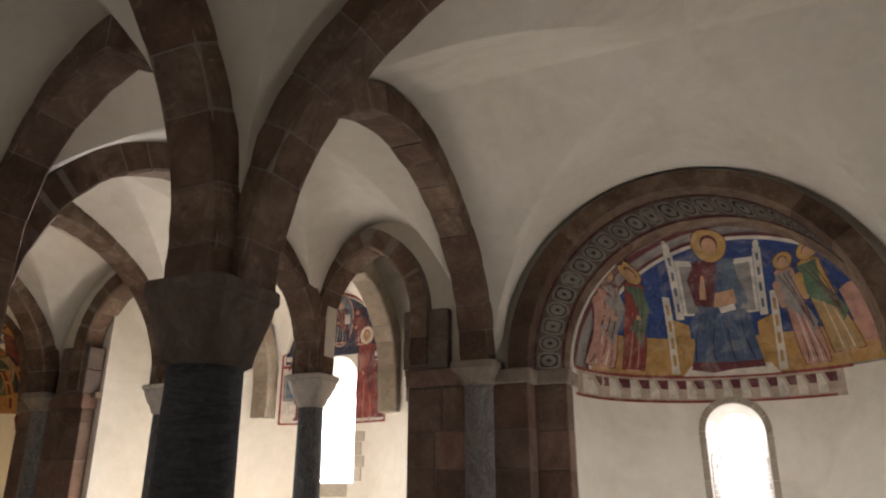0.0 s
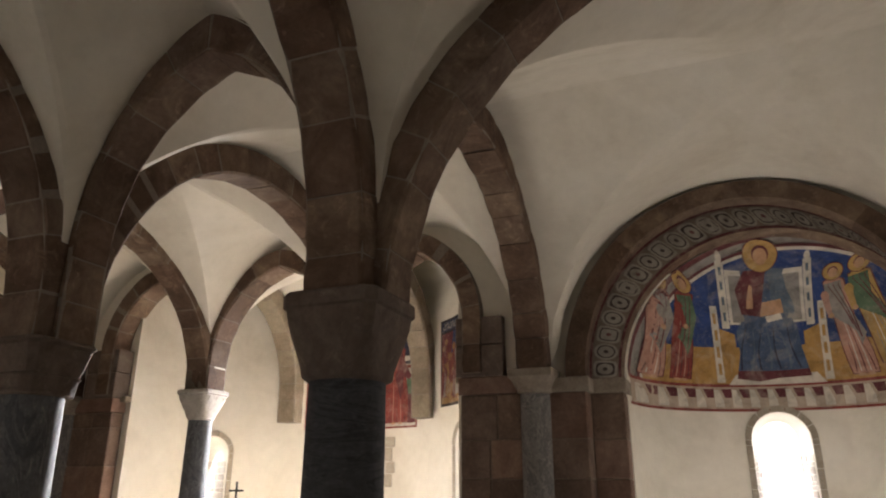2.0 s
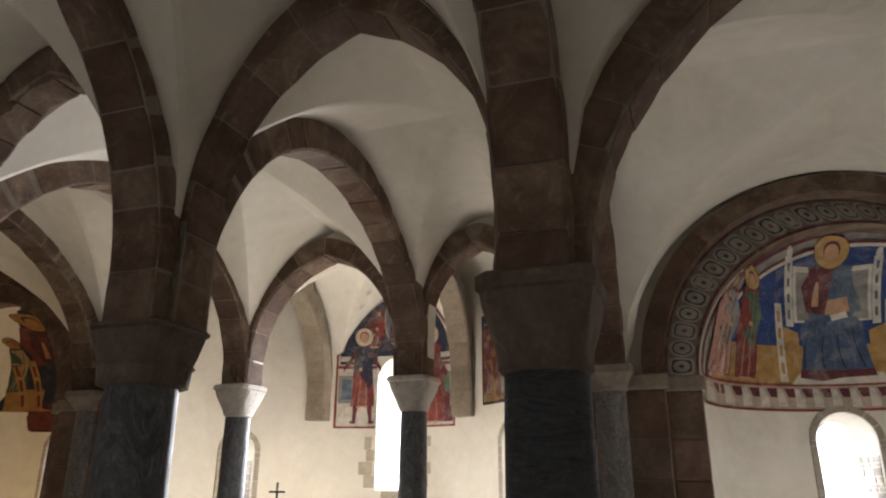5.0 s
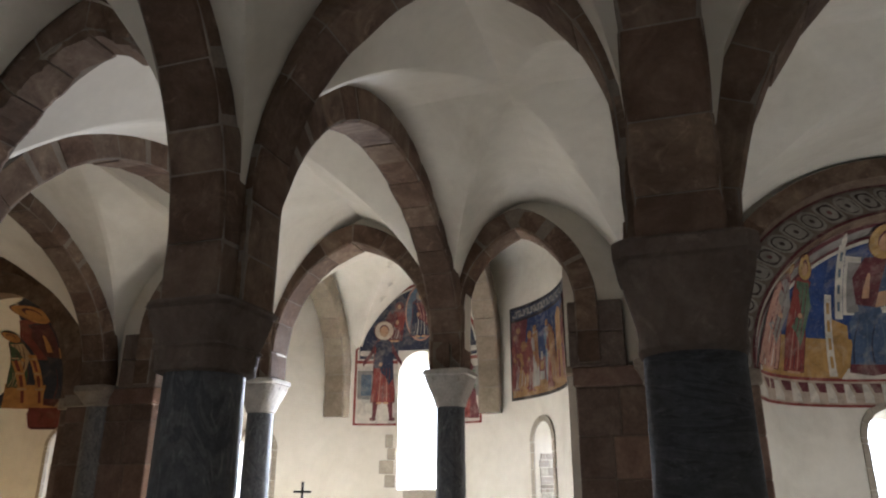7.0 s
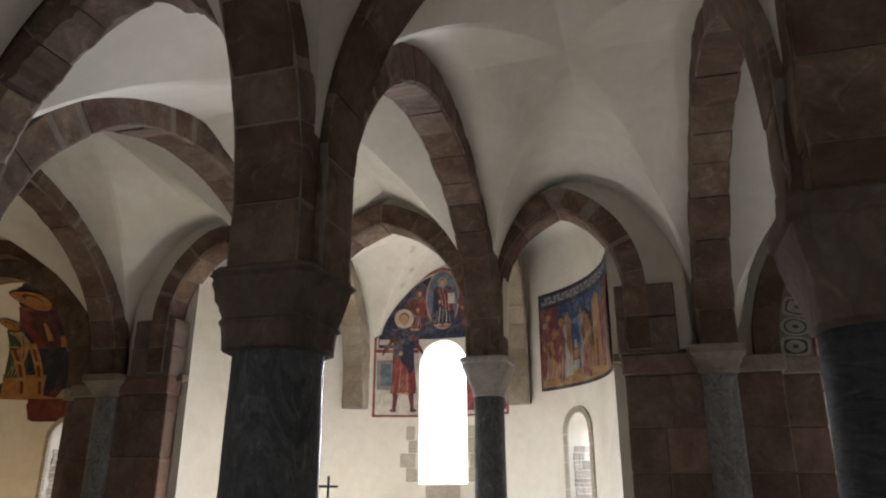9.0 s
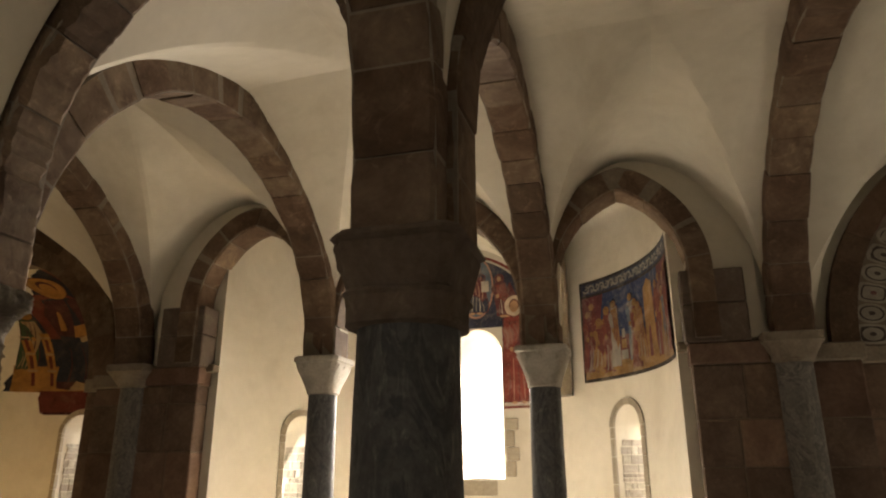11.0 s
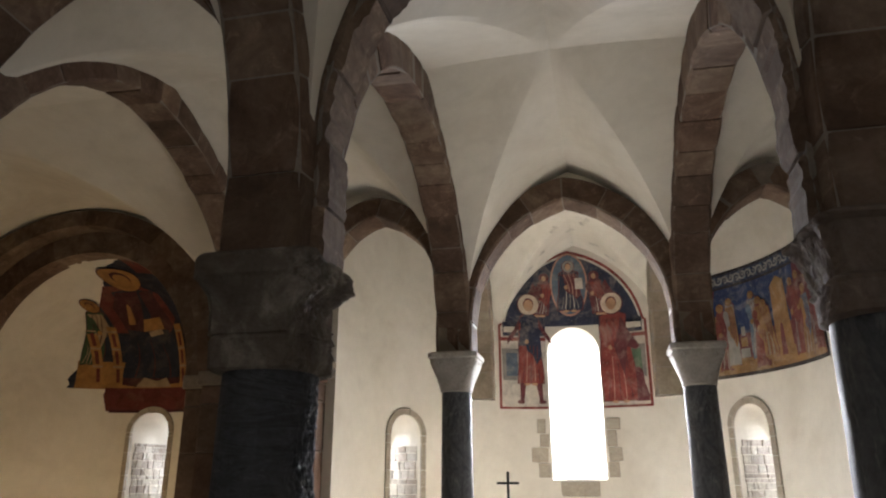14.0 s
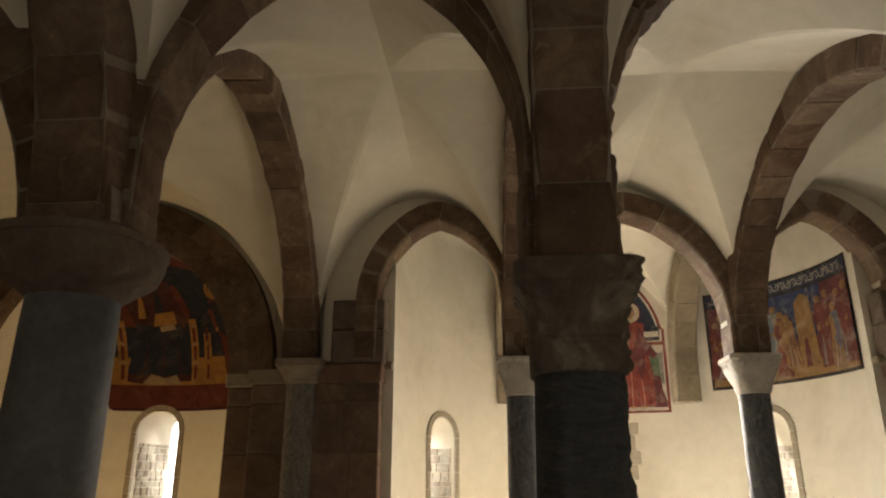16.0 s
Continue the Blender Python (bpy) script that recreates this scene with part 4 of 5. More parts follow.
def throne(parent, mp, u, w, v0, v1, layer, material):
    for s in (-1, 1):
        x = u + s * w / 2
        paint("throne_post", rect(x - 0.045, x + 0.045, v0 + 0.7, v1), mp, material, parent, layer)
        paint("throne_finial", disc(x, v1 + 0.05, 0.035, 0.09, 8), mp, material, parent, layer)
        x2 = u + s * (w / 2 + 0.13)
        paint("throne_arm", [(x2 - 0.05, v0), (x2 + 0.05, v0), (x2 + 0.04, v0 + 1.0), (x2 - 0.04, v0 + 1.0)], mp, material, parent, layer)
        paint("throne_side", [(x2 + s * -0.04, v0), (x2 - s * 0.22, v0), (x2 - s * 0.22, v0 + 0.62), (x2 + s * -0.04, v0 + 0.70)], mp, OCHRE, parent, layer)
        for k in range(4):
            paint("throne_opening", rect(x2 - 0.018, x2 + 0.018, v0 + 0.10 + 0.22 * k, v0 + 0.24 + 0.22 * k), mp, OCHRE, parent, layer + 1, grid=0.3)
            paint("throne_opening", rect(x - 0.015, x + 0.015, v0 + 0.80 + 0.22 * k, v0 + 0.92 + 0.22 * k), mp, GREYBLUE, parent, layer + 1, grid=0.3)
    paint("throne_back", rect(u - w / 2 + 0.05, u + w / 2 - 0.05, v0 + 0.75, v1 - 0.12), mp, material, parent, layer)
    paint("throne_cloth", rect(u - w / 2 + 0.09, u + w / 2 - 0.09, v0 + 0.78, v1 - 0.20), mp, GREY, parent, layer + 1)
    paint("footstool", [(u - w * 0.55, v0 - 0.03), (u + w * 0.6, v0 - 0.03), (u + w * 0.5, v0 + 0.10), (u - w * 0.45, v0 + 0.10)], mp, WHITE, parent, layer + 1)


def enthroned(parent, mp, u, v0, head_v, layer, robe, mantle, r, tall=1.62):
    """A seated robed figure as plain shapes: dark tunic, wide mantle over the knees, halo and head."""
    sh = head_v - r * 1.55
    lap = v0 + (sh - v0) * 0.46
    light = GREYBLUE if mantle is MANTLE else WINE
    paint("skirt", [(u - 0.40, v0 + 0.02), (u - 0.20, v0 - 0.02), (u + 0.10, v0 + 0.01), (u + 0.44, v0 + 0.03), (u + 0.38, v0 + 0.35), (u + 0.36, lap - 0.08), (u + 0.30, lap + 0.06), (u - 0.28, lap + 0.04), (u - 0.36, lap - 0.10), (u - 0.34, v0 + 0.30)], mp, mantle, parent, layer)
    paint("hem", [(u - 0.41, v0 - 0.03), (u - 0.15, v0 - 0.07), (u + 0.10, v0 - 0.03), (u + 0.45, v0 - 0.02), (u + 0.43, v0 + 0.07), (u + 0.05, v0 + 0.06), (u - 0.39, v0 + 0.07)], mp, WINE, parent, layer + 1)
    paint("torso", blob(u, lap - 0.02, u, sh, 0.50, 0.46, 8), mp, mantle, parent, layer)
    paint("tunic", [(u - 0.27, lap + 0.14), (u - 0.05, lap + 0.10), (u + 0.03, sh - 0.16), (u + 0.05, sh + 0.02), (u - 0.20, sh), (u - 0.32, sh - 0.30)], mp, robe, parent, layer + 1)
    paint("shoulder", blob(u + 0.22, lap + 0.12, u + 0.15, sh - 0.02, 0.24, 0.16, 7), mp, light, parent, layer + 1)
    for i in range(7):
        k = -0.30 + 0.10 * i
        paint("fold", blob(u + k * 1.15, v0 + 0.08, u + k * 0.8, lap - 0.06 - 0.05 * (i % 3), 0.022, 0.010, 6, 0.025 * (1 if i % 2 else -1)), mp, light if i % 2 else BLUE_DARK, parent, layer + 2)
    paint("sash", [(u - 0.06, lap + 0.10), (u + 0.22, lap + 0.14), (u + 0.20, lap + 0.34), (u - 0.02, lap + 0.30)], mp, FLESH, parent, layer + 2)
    paint("book", [(u + 0.02, lap + 0.02), (u + 0.20, lap + 0.06), (u + 0.18, lap + 0.14), (u, lap + 0.10)], mp, WHITE, parent, layer + 3)
    paint("raised_arm", blob(u - 0.17, lap + 0.22, u - 0.14, lap + 0.52, 0.08, 0.045, 5), mp, FLESH, parent, layer + 3)
    paint("halo_rim", disc(u, head_v, r * 1.05, r * tall * 1.05, 24), mp, WINE, parent, layer + 2)
    paint("halo", disc(u, head_v, r, r * tall, 24), mp, GOLD, parent, layer + 3)
    paint("hair", disc(u, head_v + r * 0.1, r * 0.50, r * tall * 0.60, 16), mp, WINE, parent, layer + 4)
    paint("head", disc(u, head_v - r * 0.1, r * 0.42, r * tall * 0.54, 16), mp, FLESH, parent, layer + 5)


# south apse
fs = thing("apse_fresco", S_X, SY + 1.0, 3.4, "faded fresco of an enthroned figure with four robed saints", "fresco")
mp = dome_map(S_X)
paint("border", arc_shape(0.9996, 0.08), mp, GREY, fs, 0, grid=0.06)
for f0, f1, tint in ((0.995, 0.985, WINE), (0.960, 0.948, WINE), (0.948, 0.934, WHITE)):
    bm = bmesh.new()
    rows = []
    for i in range(81):
        t = 0.06 + (math.pi - 0.12) * i / 80
        rows.append([bm.verts.new(Vector(mp(f * SA * math.cos(t), 1.65 * math.asin(f * math.sin(t)), 0.022)) - fs.location) for f in (f0, f1)])
    for a, b in zip(rows, rows[1:]):
        bm.faces.new((a[0], b[0], b[1], a[1]))
    part("border_line", bm, tint, fs, "", 60)
paint("sky", arc_shape(0.938, 0.10), mp, BLUE, fs, 3, "deep blue painted sky", 0.06)
ground = [(u, v) for u, v in arc_shape(0.934, 0.10) if v < 0.56]
gl = [p for p in ground if p[0] < 0]
gr = [p for p in ground if p[0] > 0]
paint("ground", gr + [(gr[-1][0] - 0.02, 0.57), (gl[0][0] + 0.02, 0.57)] + gl, mp, OCHRE, fs, 5, "yellow ochre painted ground")
throne(fs, mp, -0.18, 0.98, 0.12, 1.78, 6, WHITE)
enthroned(fs, mp, -0.20, 0.20, 1.96, 8, WINE, MANTLE, 0.19)
saint(fs, mp, (-1.60, 0.16), (-1.36, 1.28), 0.23, PINK, GREY, 0.09, 6, 1.15)
saint(fs, mp, (-1.28, 0.16), (-1.11, 1.36), 0.24, RED, GREEN, 0.09, 6, 1.2)
saint(fs, mp, (0.82, 0.16), (0.57, 1.50), 0.26, PINK, GREY, 0.10, 6, 1.2)
saint(fs, mp, (1.14, 0.26), (0.82, 1.54), 0.28, GOLD, GREEN, 0.10, 6, 1.2)
paint("robe", blob(1.38, 0.30, 1.22, 0.95, 0.16, 0.24, 6), mp, PINK, fs, 6)
# painted frieze below the fresco, broken off toward the south
END = 1.05


FRIEZE = fresco("paint_frieze_beige", (0.44, 0.36, 0.28))


def frieze(parent, mp, u0, u1, v0, v1, step):
    paint("frieze_ground", rect(u0, u1, v0, v1), mp, FRIEZE, parent, 1)
    paint("frieze_line", rect(u0, u1 + 0.1, v1 - 0.035, v1), mp, RED, parent, 3)
    paint("frieze_line", rect(u0, u1 - 0.1, v0, v0 + 0.03), mp, RED, parent, 3)
    u = u0 + 0.03
    while u < u1 - step:
        paint("frieze_bracket", [(u, v0 + 0.05), (u + step * 0.5, v0 + 0.05), (u + step * 0.5, v0 + 0.13), (u + step * 0.25, v1 - 0.07), (u, v1 - 0.07)], mp, WHITE, parent, 3, grid=0.4)
        paint("frieze_shadow", [(u + step * 0.40, v1 - 0.06), (u + step * 0.98, v1 - 0.06), (u + step * 0.98, v0 + 0.17), (u + step * 0.6, v0 + 0.17)], mp, WINE, parent, 2, grid=0.4)
        u += step


frieze(fs, mp, -1.78, END, -0.24, 0.10, 0.21)

# painted motifs on the inner order round the south apse
BAND = fresco("paint_band_brown", (0.20, 0.165, 0.135), 0.5, (0.30, 0.26, 0.21))
SCROLL = fresco("paint_band_grey", (0.34, 0.32, 0.28), 0.4, (0.25, 0.22, 0.18))
BROWN = fresco("paint_band_dark", (0.075, 0.06, 0.055), 0.4, (0.24, 0.21, 0.17))
pm = thing("painted_arch_band", S_X, 7.69, 3.4, "grey painted band of round and square motifs on an arch", "fresco")


def band_map(t, r, d):
    return (BAND_X + (RING_X - BAND_X) * r + (B0X + (B1X - B0X) * r) * math.cos(t), 7.70 - 0.5 * d - 0.007, 2.76 + (B0Z + (B1Z - B0Z) * r) * math.sin(t))


paint("band_ground", [(math.pi * i / 40, 0.03) for i in range(41)] + [(math.pi * i / 40, 0.97) for i in range(40, -1, -1)], band_map, BAND, pm, 0, "", 0.09)
N = 27


def motif(t, h, size, power):
    """A rounded square about the middle of the band."""
    pts = []
    for q in range(16):
        a = 2 * math.pi * q / 16
        c, k = math.cos(a), math.sin(a)
        m = size / (abs(c) ** power + abs(k) ** power) ** (1 / power)
        pts.append((t + h * m * c, 0.50 + 0.40 * m * k))
    return pts


for i in range(N):
    t, h = math.pi * (i + 0.5) / N, math.pi / N * 0.5
    round_one = 2.2 if i % 2 else 5.0
    paint("band_panel", motif(t, h, 0.96, round_one), band_map, SCROLL, pm, 1, grid=0.3)
    paint("band_outline", motif(t, h, 0.74, round_one), band_map, BROWN, pm, 2, grid=0.3)
    paint("band_field", motif(t, h, 0.63, 2.0 if i % 3 else 5.0), band_map, SCROLL, pm, 3, grid=0.3)
    paint("band_heart", motif(t, h, 0.20, 2.0), band_map, BROWN if i % 4 else WINE, pm, 4, grid=0.3)
for r0, r1 in ((0.0, 0.08), (0.93, 1.0)):
    paint("band_line", [(math.pi * i / 40, r0) for i in range(41)] + [(math.pi * i / 40, r1) for i in range(40, -1, -1)], band_map, WINE, pm, 5, "", 0.09)

# north apse: what is left of its fresco
SMOKE = {"OCHRE": (0.32, 0.165, 0.05), "RED": (0.13, 0.032, 0.026), "WINE": (0.07, 0.022, 0.024), "BLUE": (0.022, 0.026, 0.04), "GREEN": (0.045, 0.075, 0.042), "WHITE": (0.30, 0.22, 0.13)}
OCHRE_S, RED_S, WINE_S, BLUE_S, GREEN_S, WHITE_S = (fresco("smoked_paint_" + k.lower(), c, 0.2, (0.34, 0.25, 0.15)) for k, c in SMOKE.items())
PALETTE = (OCHRE, RED, WINE, BLUE_DARK, GREEN, WHITE, GOLD, PINK, FLESH, GREY, GREYBLUE)
SMOKED = (OCHRE_S, RED_S, WINE_S, BLUE_S, GREEN_S, WHITE_S, OCHRE_S, RED_S, OCHRE_S, WHITE_S, BLUE_S)
fn = thing("apse_fresco", N_X, SY + 1.0, 3.4, "damaged dark red fresco of an enthroned figure", "fresco")
mp = dome_map(N_X)
edge = [(u, v) for u, v in arc_shape(0.9996, 0.10) if u > 0.05]
rag = []
for i in range(40):
    f = i / 39
    rag.append((0.02 - 1.30 * f ** 0.75 + 0.045 * noise.noise(Vector((f * 17, 0.3, 0))) + 0.03 * noise.noise(Vector((f * 47, 2.3, 0))), 2.46 - 2.36 * f))
paint("ground", edge + rag, mp, BLUE_DARK, fn, 1)
paint("ground", [(1.74, 0.10), (1.6, 0.5), (-1.15, 0.5), (-1.20, 0.10)], mp, OCHRE, fn, 2)
paint("border", [(u, v) for u, v in arc_shape(0.9996, 0.10) if u > 0.05] + [(u, v) for u, v in arc_shape(0.955, 0.10) if u > 0.05][::-1], mp, RED, fn, 2)
paint("throne_drape", [(-0.62, 0.95), (0.20, 0.95), (0.34, 1.15), (0.22, 1.62), (-0.05, 1.82), (-0.50, 1.78), (-0.70, 1.40)], mp, RED, fn, 4)


def broad(u, v, d):
    return mp(-0.16 + (u + 0.16) * 1.22, v, d)


enthroned(fn, broad, -0.16, 0.20, 1.98, 5, WINE, BLUE_DARK, 0.20, 1.35)
for u, top in ((-0.67, 1.05), (-0.92, 0.92), (0.35, 1.08), (0.56, 0.85)):
    paint("throne_post", rect(u - 0.06, u + 0.06, 0.14, top), mp, GOLD, fn, 9)
    for k in range(3):
        paint("throne_opening", rect(u - 0.022, u + 0.022, 0.20 + 0.27 * k, 0.40 + 0.27 * k), mp, RED, fn, 10, grid=0.3)
paint("footstool", [(-0.42, 0.13), (0.14, 0.13), (0.06, 0.27), (-0.10, 0.22), (-0.30, 0.28)], mp, WHITE, fn, 10)
for u in (-0.67, -0.92, 0.35):
    for k in range(3):
        paint("throne_light", rect(u - 0.06, u + 0.06, 0.42 + 0.27 * k, 0.445 + 0.27 * k), mp, WHITE, fn, 10, grid=0.3)
saint(fn, mp, (1.05, 0.2), (0.78, 1.46), 0.30, RED, BLUE_DARK, 0.11, 3, 1.2)
saint(fn, mp, (-1.02, 0.45), (-0.80, 1.38), 0.24, GREEN, GREY, 0.09, 3, 1.2)
paint("frieze_ground", [(-0.80, -0.22), (1.70, -0.22), (1.76, 0.10), (-0.82, 0.10), (-0.86, 0.02)], mp, RED, fn, 2)
paint("frieze_line", rect(-0.76, 1.70, -0.24, -0.20), mp, WINE, fn, 3)
paint("frieze_line", rect(-0.84, 1.70, 0.05, 0.12), mp, PINK, fn, 3)

for o in fn.children:
    o.data.materials[0] = SMOKED[PALETTE.index(o.data.materials[0])]

# main apse: lunette with two saints beside the window
fc = thing("lunette_fresco", AXIS, CY + CR, 3.4, "fresco of two red-robed saints under a pointed lunette", "fresco")
M0 = -0.05


def lunette(s, low):
    pts = [(M0 + 1.03 * s, low)]
    h, rise = 1.03 * s, 1.30 * s
    for d, z in half_arch(h, rise, 14):
        pts.append((M0 + d, 3.45 + z))
    for d, z in half_arch(h, rise, 14)[::-1][1:]:
        pts.append((M0 - d, 3.45 + z))
    return pts + [(M0 - 1.03 * s, low)]


WL, WR, WT = -0.42, 0.33, 3.64
paint("border", lunette(1.0, 3.65), wall_map, RED, fc, 0)
paint("border", lunette(0.965, 3.65), wall_map, WHITE, fc, 1)
paint("sky", lunette(0.94, 3.635), wall_map, BLUE_DARK, fc, 2)
for s in (-1, 1):
    e = M0 + 1.03 * s
    i = WL if s < 0 else WR
    lo, hi = min(e, i), max(e, i)
    paint("panel", rect(lo, hi, 2.50, 3.60), wall_map, WHITE, fc, 0)
    paint("panel_sky", rect(lo + (0.05 if s < 0 else 0), hi - (0.05 if s > 0 else 0), 3.50, 3.70), wall_map, BLUE_DARK, fc, 2)
    paint("border_line", rect(lo, hi, 3.43, 3.48), wall_map, RED, fc, 3)
    paint("border_line", rect(lo, hi, 2.49, 2.52), wall_map, RED, fc, 3)
    paint("border_line", rect(e - 0.018, e + 0.018, 2.49, 3.66), wall_map, RED, fc, 3)
    u = M0 + 0.86 * s
    paint("shield", [(u - 0.13, 2.88), (u + 0.13, 2.88), (u + 0.14, 3.32), (u - 0.14, 3.32)], wall_map, GREY, fc, 3)
    paint("shield", [(u - 0.08, 2.94), (u + 0.08, 2.94), (u + 0.08, 3.26), (u - 0.08, 3.26)], wall_map, GREYBLUE if s < 0 else GREEN, fc, 4)
HALO = fresco("paint_halo_white", (0.62, 0.52, 0.40), 0.1)
saint(fc, wall_map, (M0 - 0.60, 2.84), (M0 - 0.60, 3.95), 0.34, RED, BLUE_DARK, 0.15, 5, 1.0, HALO)
paint("tunic", blob(M0 - 0.60, 3.36, M0 - 0.60, 3.76, 0.30, 0.26, 6), wall_map, BLUE_DARK, fc, 8)
for a, b in ((-0.74, -0.92), (-0.46, -0.30)):
    paint("arm", [(M0 + a, 3.62), (M0 + a, 3.74), (M0 + (a + b) / 2, 3.58), (M0 + b, 3.46), (M0 + b, 3.38), (M0 + (a + b) / 2, 3.48)], wall_map, WINE, fc, 8)
for du, lean in ((-0.70, -0.03), (-0.49, 0.03)):
    paint("leg", blob(M0 + du + lean, 2.60, M0 + du, 2.90, 0.05, 0.11, 5), wall_map, WINE, fc, 5)
    paint("shoe", disc(M0 + du + lean * 1.5, 2.585, 0.055, 0.028, 8), wall_map, WINE, fc, 5)
saint(fc, wall_map, (M0 + 0.62, 2.58), (M0 + 0.58, 3.92), 0.46, RED, RED, 0.15, 5, 1.0, HALO)
paint("cloak", [(M0 + 0.70, 3.72), (M0 + 0.80, 3.50), (M0 + 0.93, 3.30), (M0 + 0.88, 3.24), (M0 + 0.76, 3.30), (M0 + 0.70, 2.90), (M0 + 0.58, 3.30)], wall_map, WINE, fc, 8)
paint("robe", blob(M0 + 0.92, 2.56, M0 + 0.88, 2.96, 0.18, 0.12, 5), wall_map, WINE, fc, 5)
paint("mandorla_rim", disc(M0, 4.24, 0.27, 0.47, 24), wall_map, PINK, fc, 5)
paint("mandorla", disc(M0, 4.24, 0.245, 0.44, 24), wall_map, GREYBLUE, fc, 6)
saint(fc, wall_map, (M0, 3.86), (M0, 4.50), 0.34, BLUE_DARK, WINE, 0.085, 7, 1.0, GREY)
paint("book", rect(M0 + 0.09, M0 + 0.20, 4.16, 4.32), wall_map, WHITE, fc, 11)
for s in (-1, 1):
    saint(fc, wall_map, (M0 + 0.44 * s, 3.80), (M0 + 0.36 * s, 4.34), 0.24, WINE, RED, 0.07, 5, 1.0, WINE)
    paint("wing", [(M0 + 0.40 * s, 4.10), (M0 + 0.52 * s, 4.28), (M0 + 0.62 * s, 4.06), (M0 + 0.66 * s, 3.80), (M0 + 0.54 * s, 3.86)], wall_map, WINE, fc, 4)
    paint("sill_line", rect(min(M0 + 0.76 * s, M0 + 0.97 * s), max(M0 + 0.76 * s, M0 + 0.97 * s), 3.55, 3.63), wall_map, WHITE, fc, 5)

# main apse: painted cloth-like panel on the curved wall to the south
fr = thing("wall_fresco", AXIS + 2.2, CY + 1.2, 3.4, "framed fresco of crowded robed figures before towers", "fresco")
U0, U1, V0, V1 = 1.58, 3.86, 2.74, 4.06
paint("border", rect(U0, U1, V0, V1), wall_map, BLACK, fr, 0)
paint("frieze_ground", rect(U0 + 0.03, U1 - 0.03, V1 - 0.19, V1 - 0.03), wall_map, BLUE_DARK, fr, 1)
k, u = 0, U0 + 0.12
while u < U1 - 0.10:
    side = 1 if k % 2 else -1
    outer, inner = [], []
    for q in range(11):
        a = math.pi * (0.05 + 1.45 * q / 10)
        outer.append((u - 0.058 * math.cos(a), V1 - 0.11 + side * 0.052 * math.sin(a)))
        inner.append((u - 0.036 * math.cos(a), V1 - 0.11 + side * 0.030 * math.sin(a)))
    paint("frieze_scroll", outer + inner[::-1], wall_map, GREY, fr, 2, grid=0.4)
    paint("frieze_bud", disc(u + 0.004, V1 - 0.11 - side * 0.005, 0.014, 0.014, 7), wall_map, GREY, fr, 2, grid=0.4)
    paint("frieze_leaf", disc(u + 0.045, V1 - 0.11 + side * 0.045, 0.018, 0.012, 6), wall_map, GREYBLUE, fr, 3, grid=0.4)
    u += 0.094
    k += 1
paint("sky", rect(U0 + 0.04, U1 - 0.04, V0 + 0.04, V1 - 0.22), wall_map, WINE, fr, 2)
paint("sky", [(U0 + 0.30, V0 + 0.5), (U0 + 1.70, V0 + 0.5), (U0 + 1.75, V1 - 0.22), (U0 + 0.42, V1 - 0.22)], wall_map, BLUE, fr, 3)
paint("ground", [(U0 + 0.04, V0 + 0.04), (U1 - 0.04, V0 + 0.04), (U1 - 0.04, V0 + 0.30), (U0 + 1.1, V0 + 0.18), (U0 + 0.04, V0 + 0.28)], wall_map, OCHRE, fr, 3)
rnd = random.Random(11)
ROBES = (RED, WINE, OCHRE, WINE, PINK, GREY, GREYBLUE, RED, OCHRE, WINE, RED, OCHRE, WINE, RED)
PLACES = (0.12, 0.20, 0.32, 0.42, 0.50, 0.62, 0.95, 1.06, 1.18, 1.70, 1.80, 1.92, 2.04, 2.16)
for k, du in enumerate(PLACES):
    saint(fr, wall_map, (U0 + du + rnd.uniform(-0.03, 0.03), V0 + rnd.uniform(0.07, 0.18)), (U0 + du + rnd.uniform(-0.02, 0.03), V0 + rnd.uniform(0.72, 1.02)), rnd.uniform(0.15, 0.22), ROBES[k], ROBES[(k * 3 + 1) % 14], rnd.uniform(0.042, 0.058), 4 + k % 3)
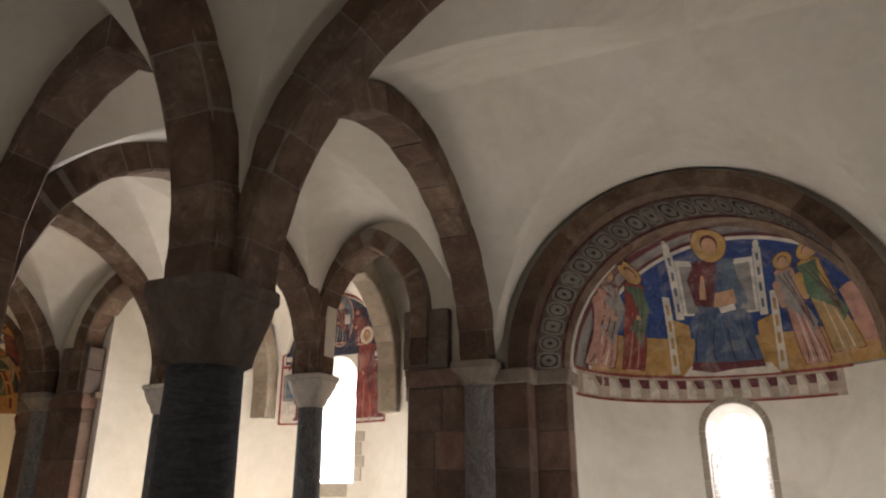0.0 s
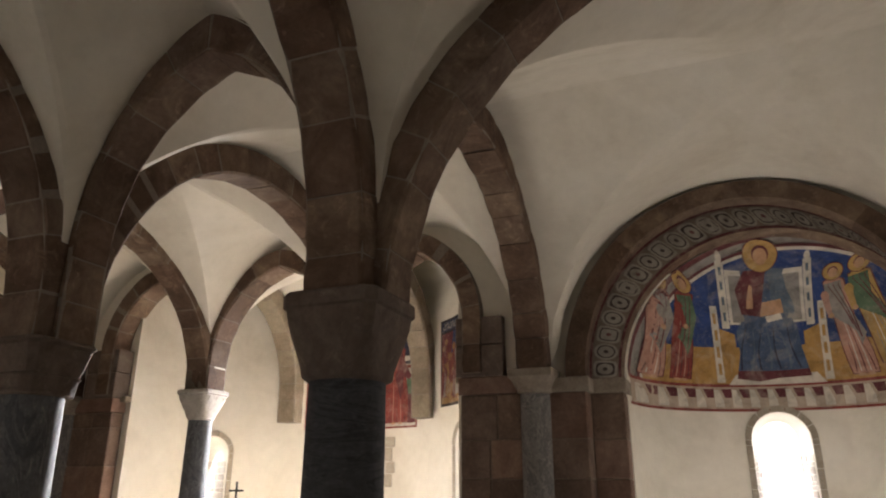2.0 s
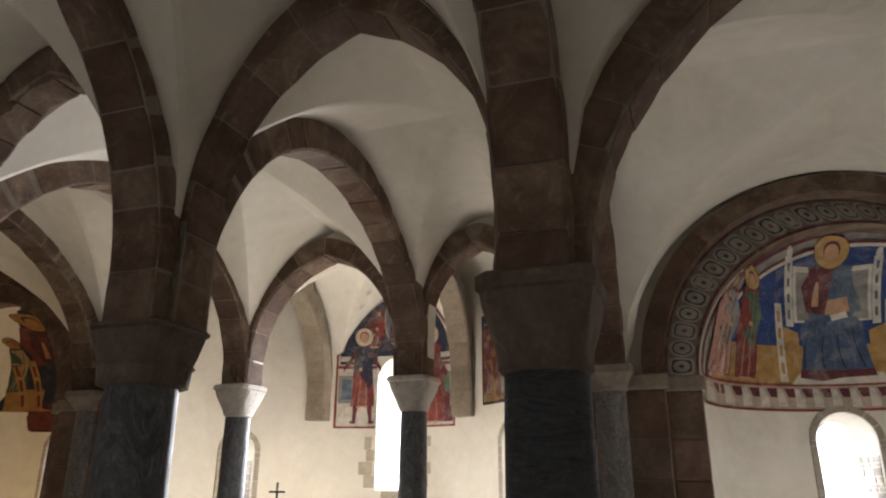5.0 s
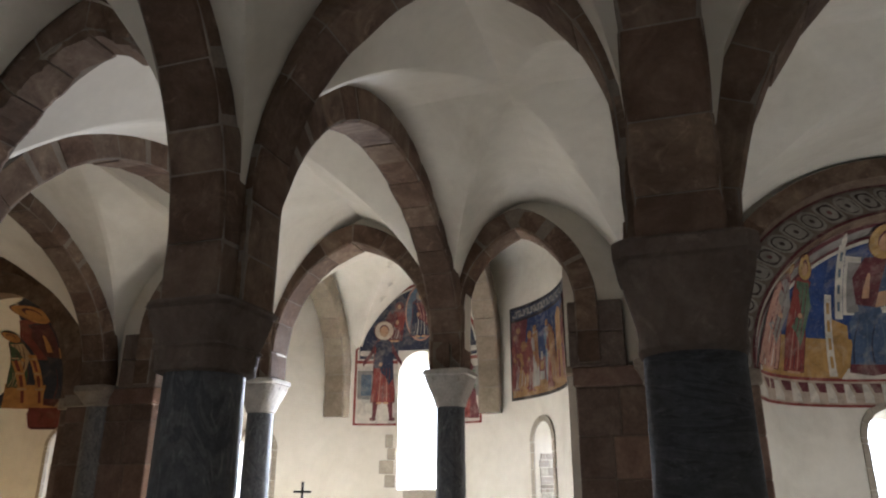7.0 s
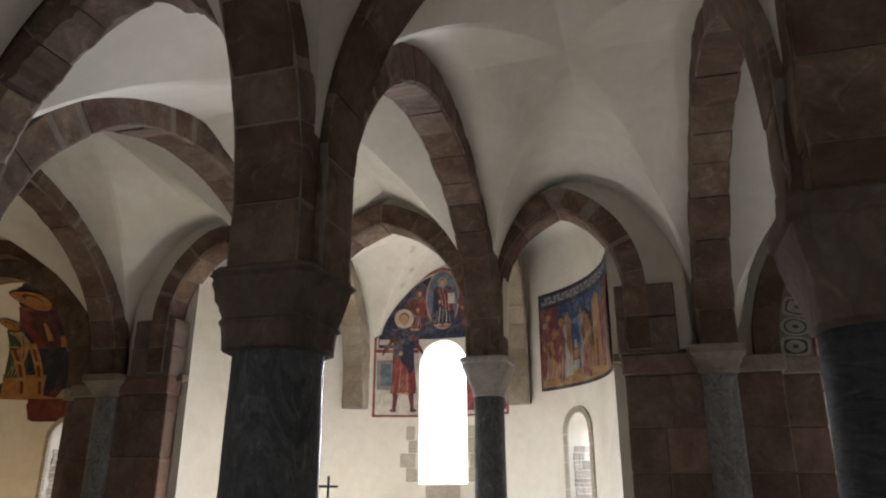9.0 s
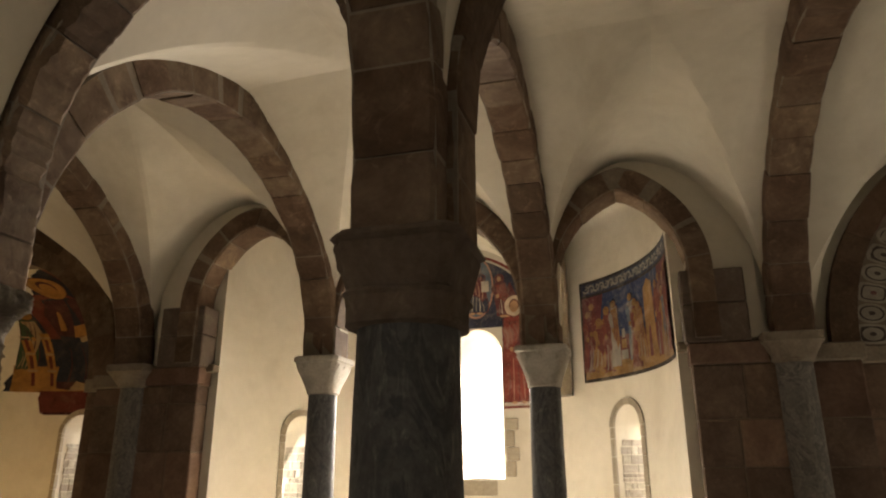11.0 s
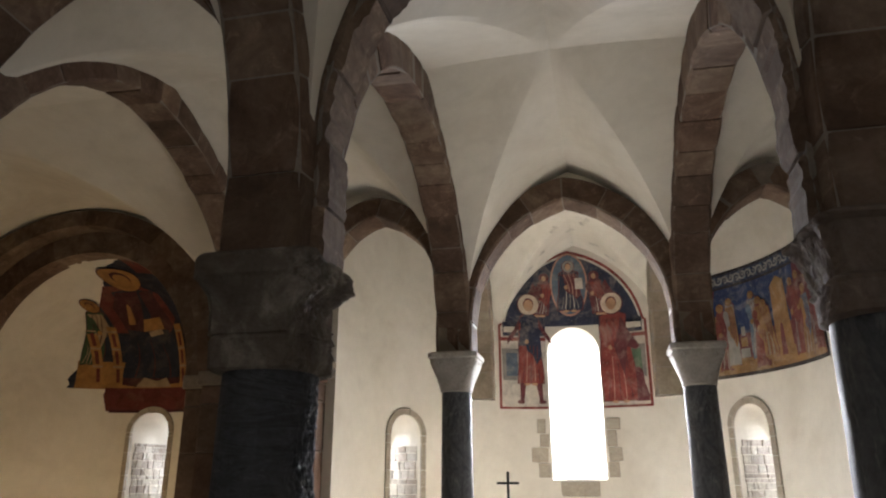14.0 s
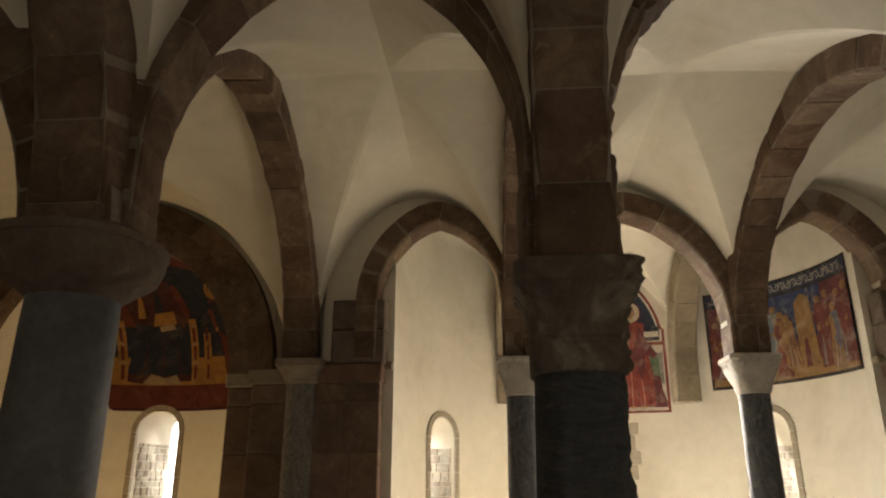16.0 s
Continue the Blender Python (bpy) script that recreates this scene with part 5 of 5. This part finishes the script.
for k in range(4):
    paint("tower", rect(U0 + 0.70 + 0.02 * k, U0 + 0.88 - 0.02 * k, V0 + 0.08 + 0.13 * k, V0 + 0.19 + 0.13 * k), wall_map, WHITE if k % 2 else OCHRE, fr, 6, grid=0.4)
paint("tower", [(U0 + 1.30, V0 + 0.12), (U0 + 1.60, V0 + 0.16), (U0 + 1.55, V0 + 0.98), (U0 + 1.42, V0 + 1.05), (U0 + 1.30, V0 + 0.95)], wall_map, OCHRE, fr, 5)
paint("tower_door", blob(U0 + 1.42, V0 + 0.15, U0 + 1.42, V0 + 0.45, 0.09, 0.06, 5), wall_map, WINE, fr, 6)


DULL = fresco("dull_paint_ochre", (0.25, 0.145, 0.06))
DULL_BLUE = fresco("dull_paint_blue", (0.032, 0.05, 0.12))
DULL_RED = fresco("dull_paint_red", (0.17, 0.05, 0.04))
for o in fr.children:
    swap = {"paint_ochre": DULL, "paint_gold": DULL, "paint_pink": DULL_RED, "paint_red": DULL_RED, "paint_blue": DULL_BLUE, "paint_white": GREY, "paint_flesh": DULL}
    o.data.materials[0] = swap.get(o.data.materials[0].name, o.data.materials[0])

# faint stars on the choir vault
STAR = fresco("paint_faded_star", (0.60, 0.56, 0.48), 0.5, (0.70, 0.66, 0.58))
ps = thing("painted_stars", AXIS, 9.3, 4.4, "faint grey painted stars on the choir vault", "fresco")


def choir_map(x, y, d):
    """A place on the vault over the choir, a little below the plaster."""
    k = 1.3
    c = (k * k - 1) / 2
    u, v = (x - (A_X + A2_X) / 2) / ((A2_X - A_X) / 2), (y - 8.85) / 1.25
    s = min(abs(u), abs(v))
    g = math.sqrt(max((1 + c) ** 2 - (s + c) ** 2, 0.0)) / k
    return (x, y, SPRING_E + (4.80 - SPRING_E) * g - 0.014 - d)


for x, y in ((-6.75, 9.55), (-6.35, 9.30), (-6.05, 9.62), (-6.95, 9.72), (-5.85, 9.80), (-6.55, 9.05), (-6.15, 8.95)):
    pts = []
    for i in range(16):
        a, r = math.pi * i / 8 + x, 0.075 if i % 2 == 0 else 0.022
        pts.append((x + r * math.cos(a), y + r * math.sin(a)))
    paint("star", pts, choir_map, STAR, ps, 0, grid=0.5)
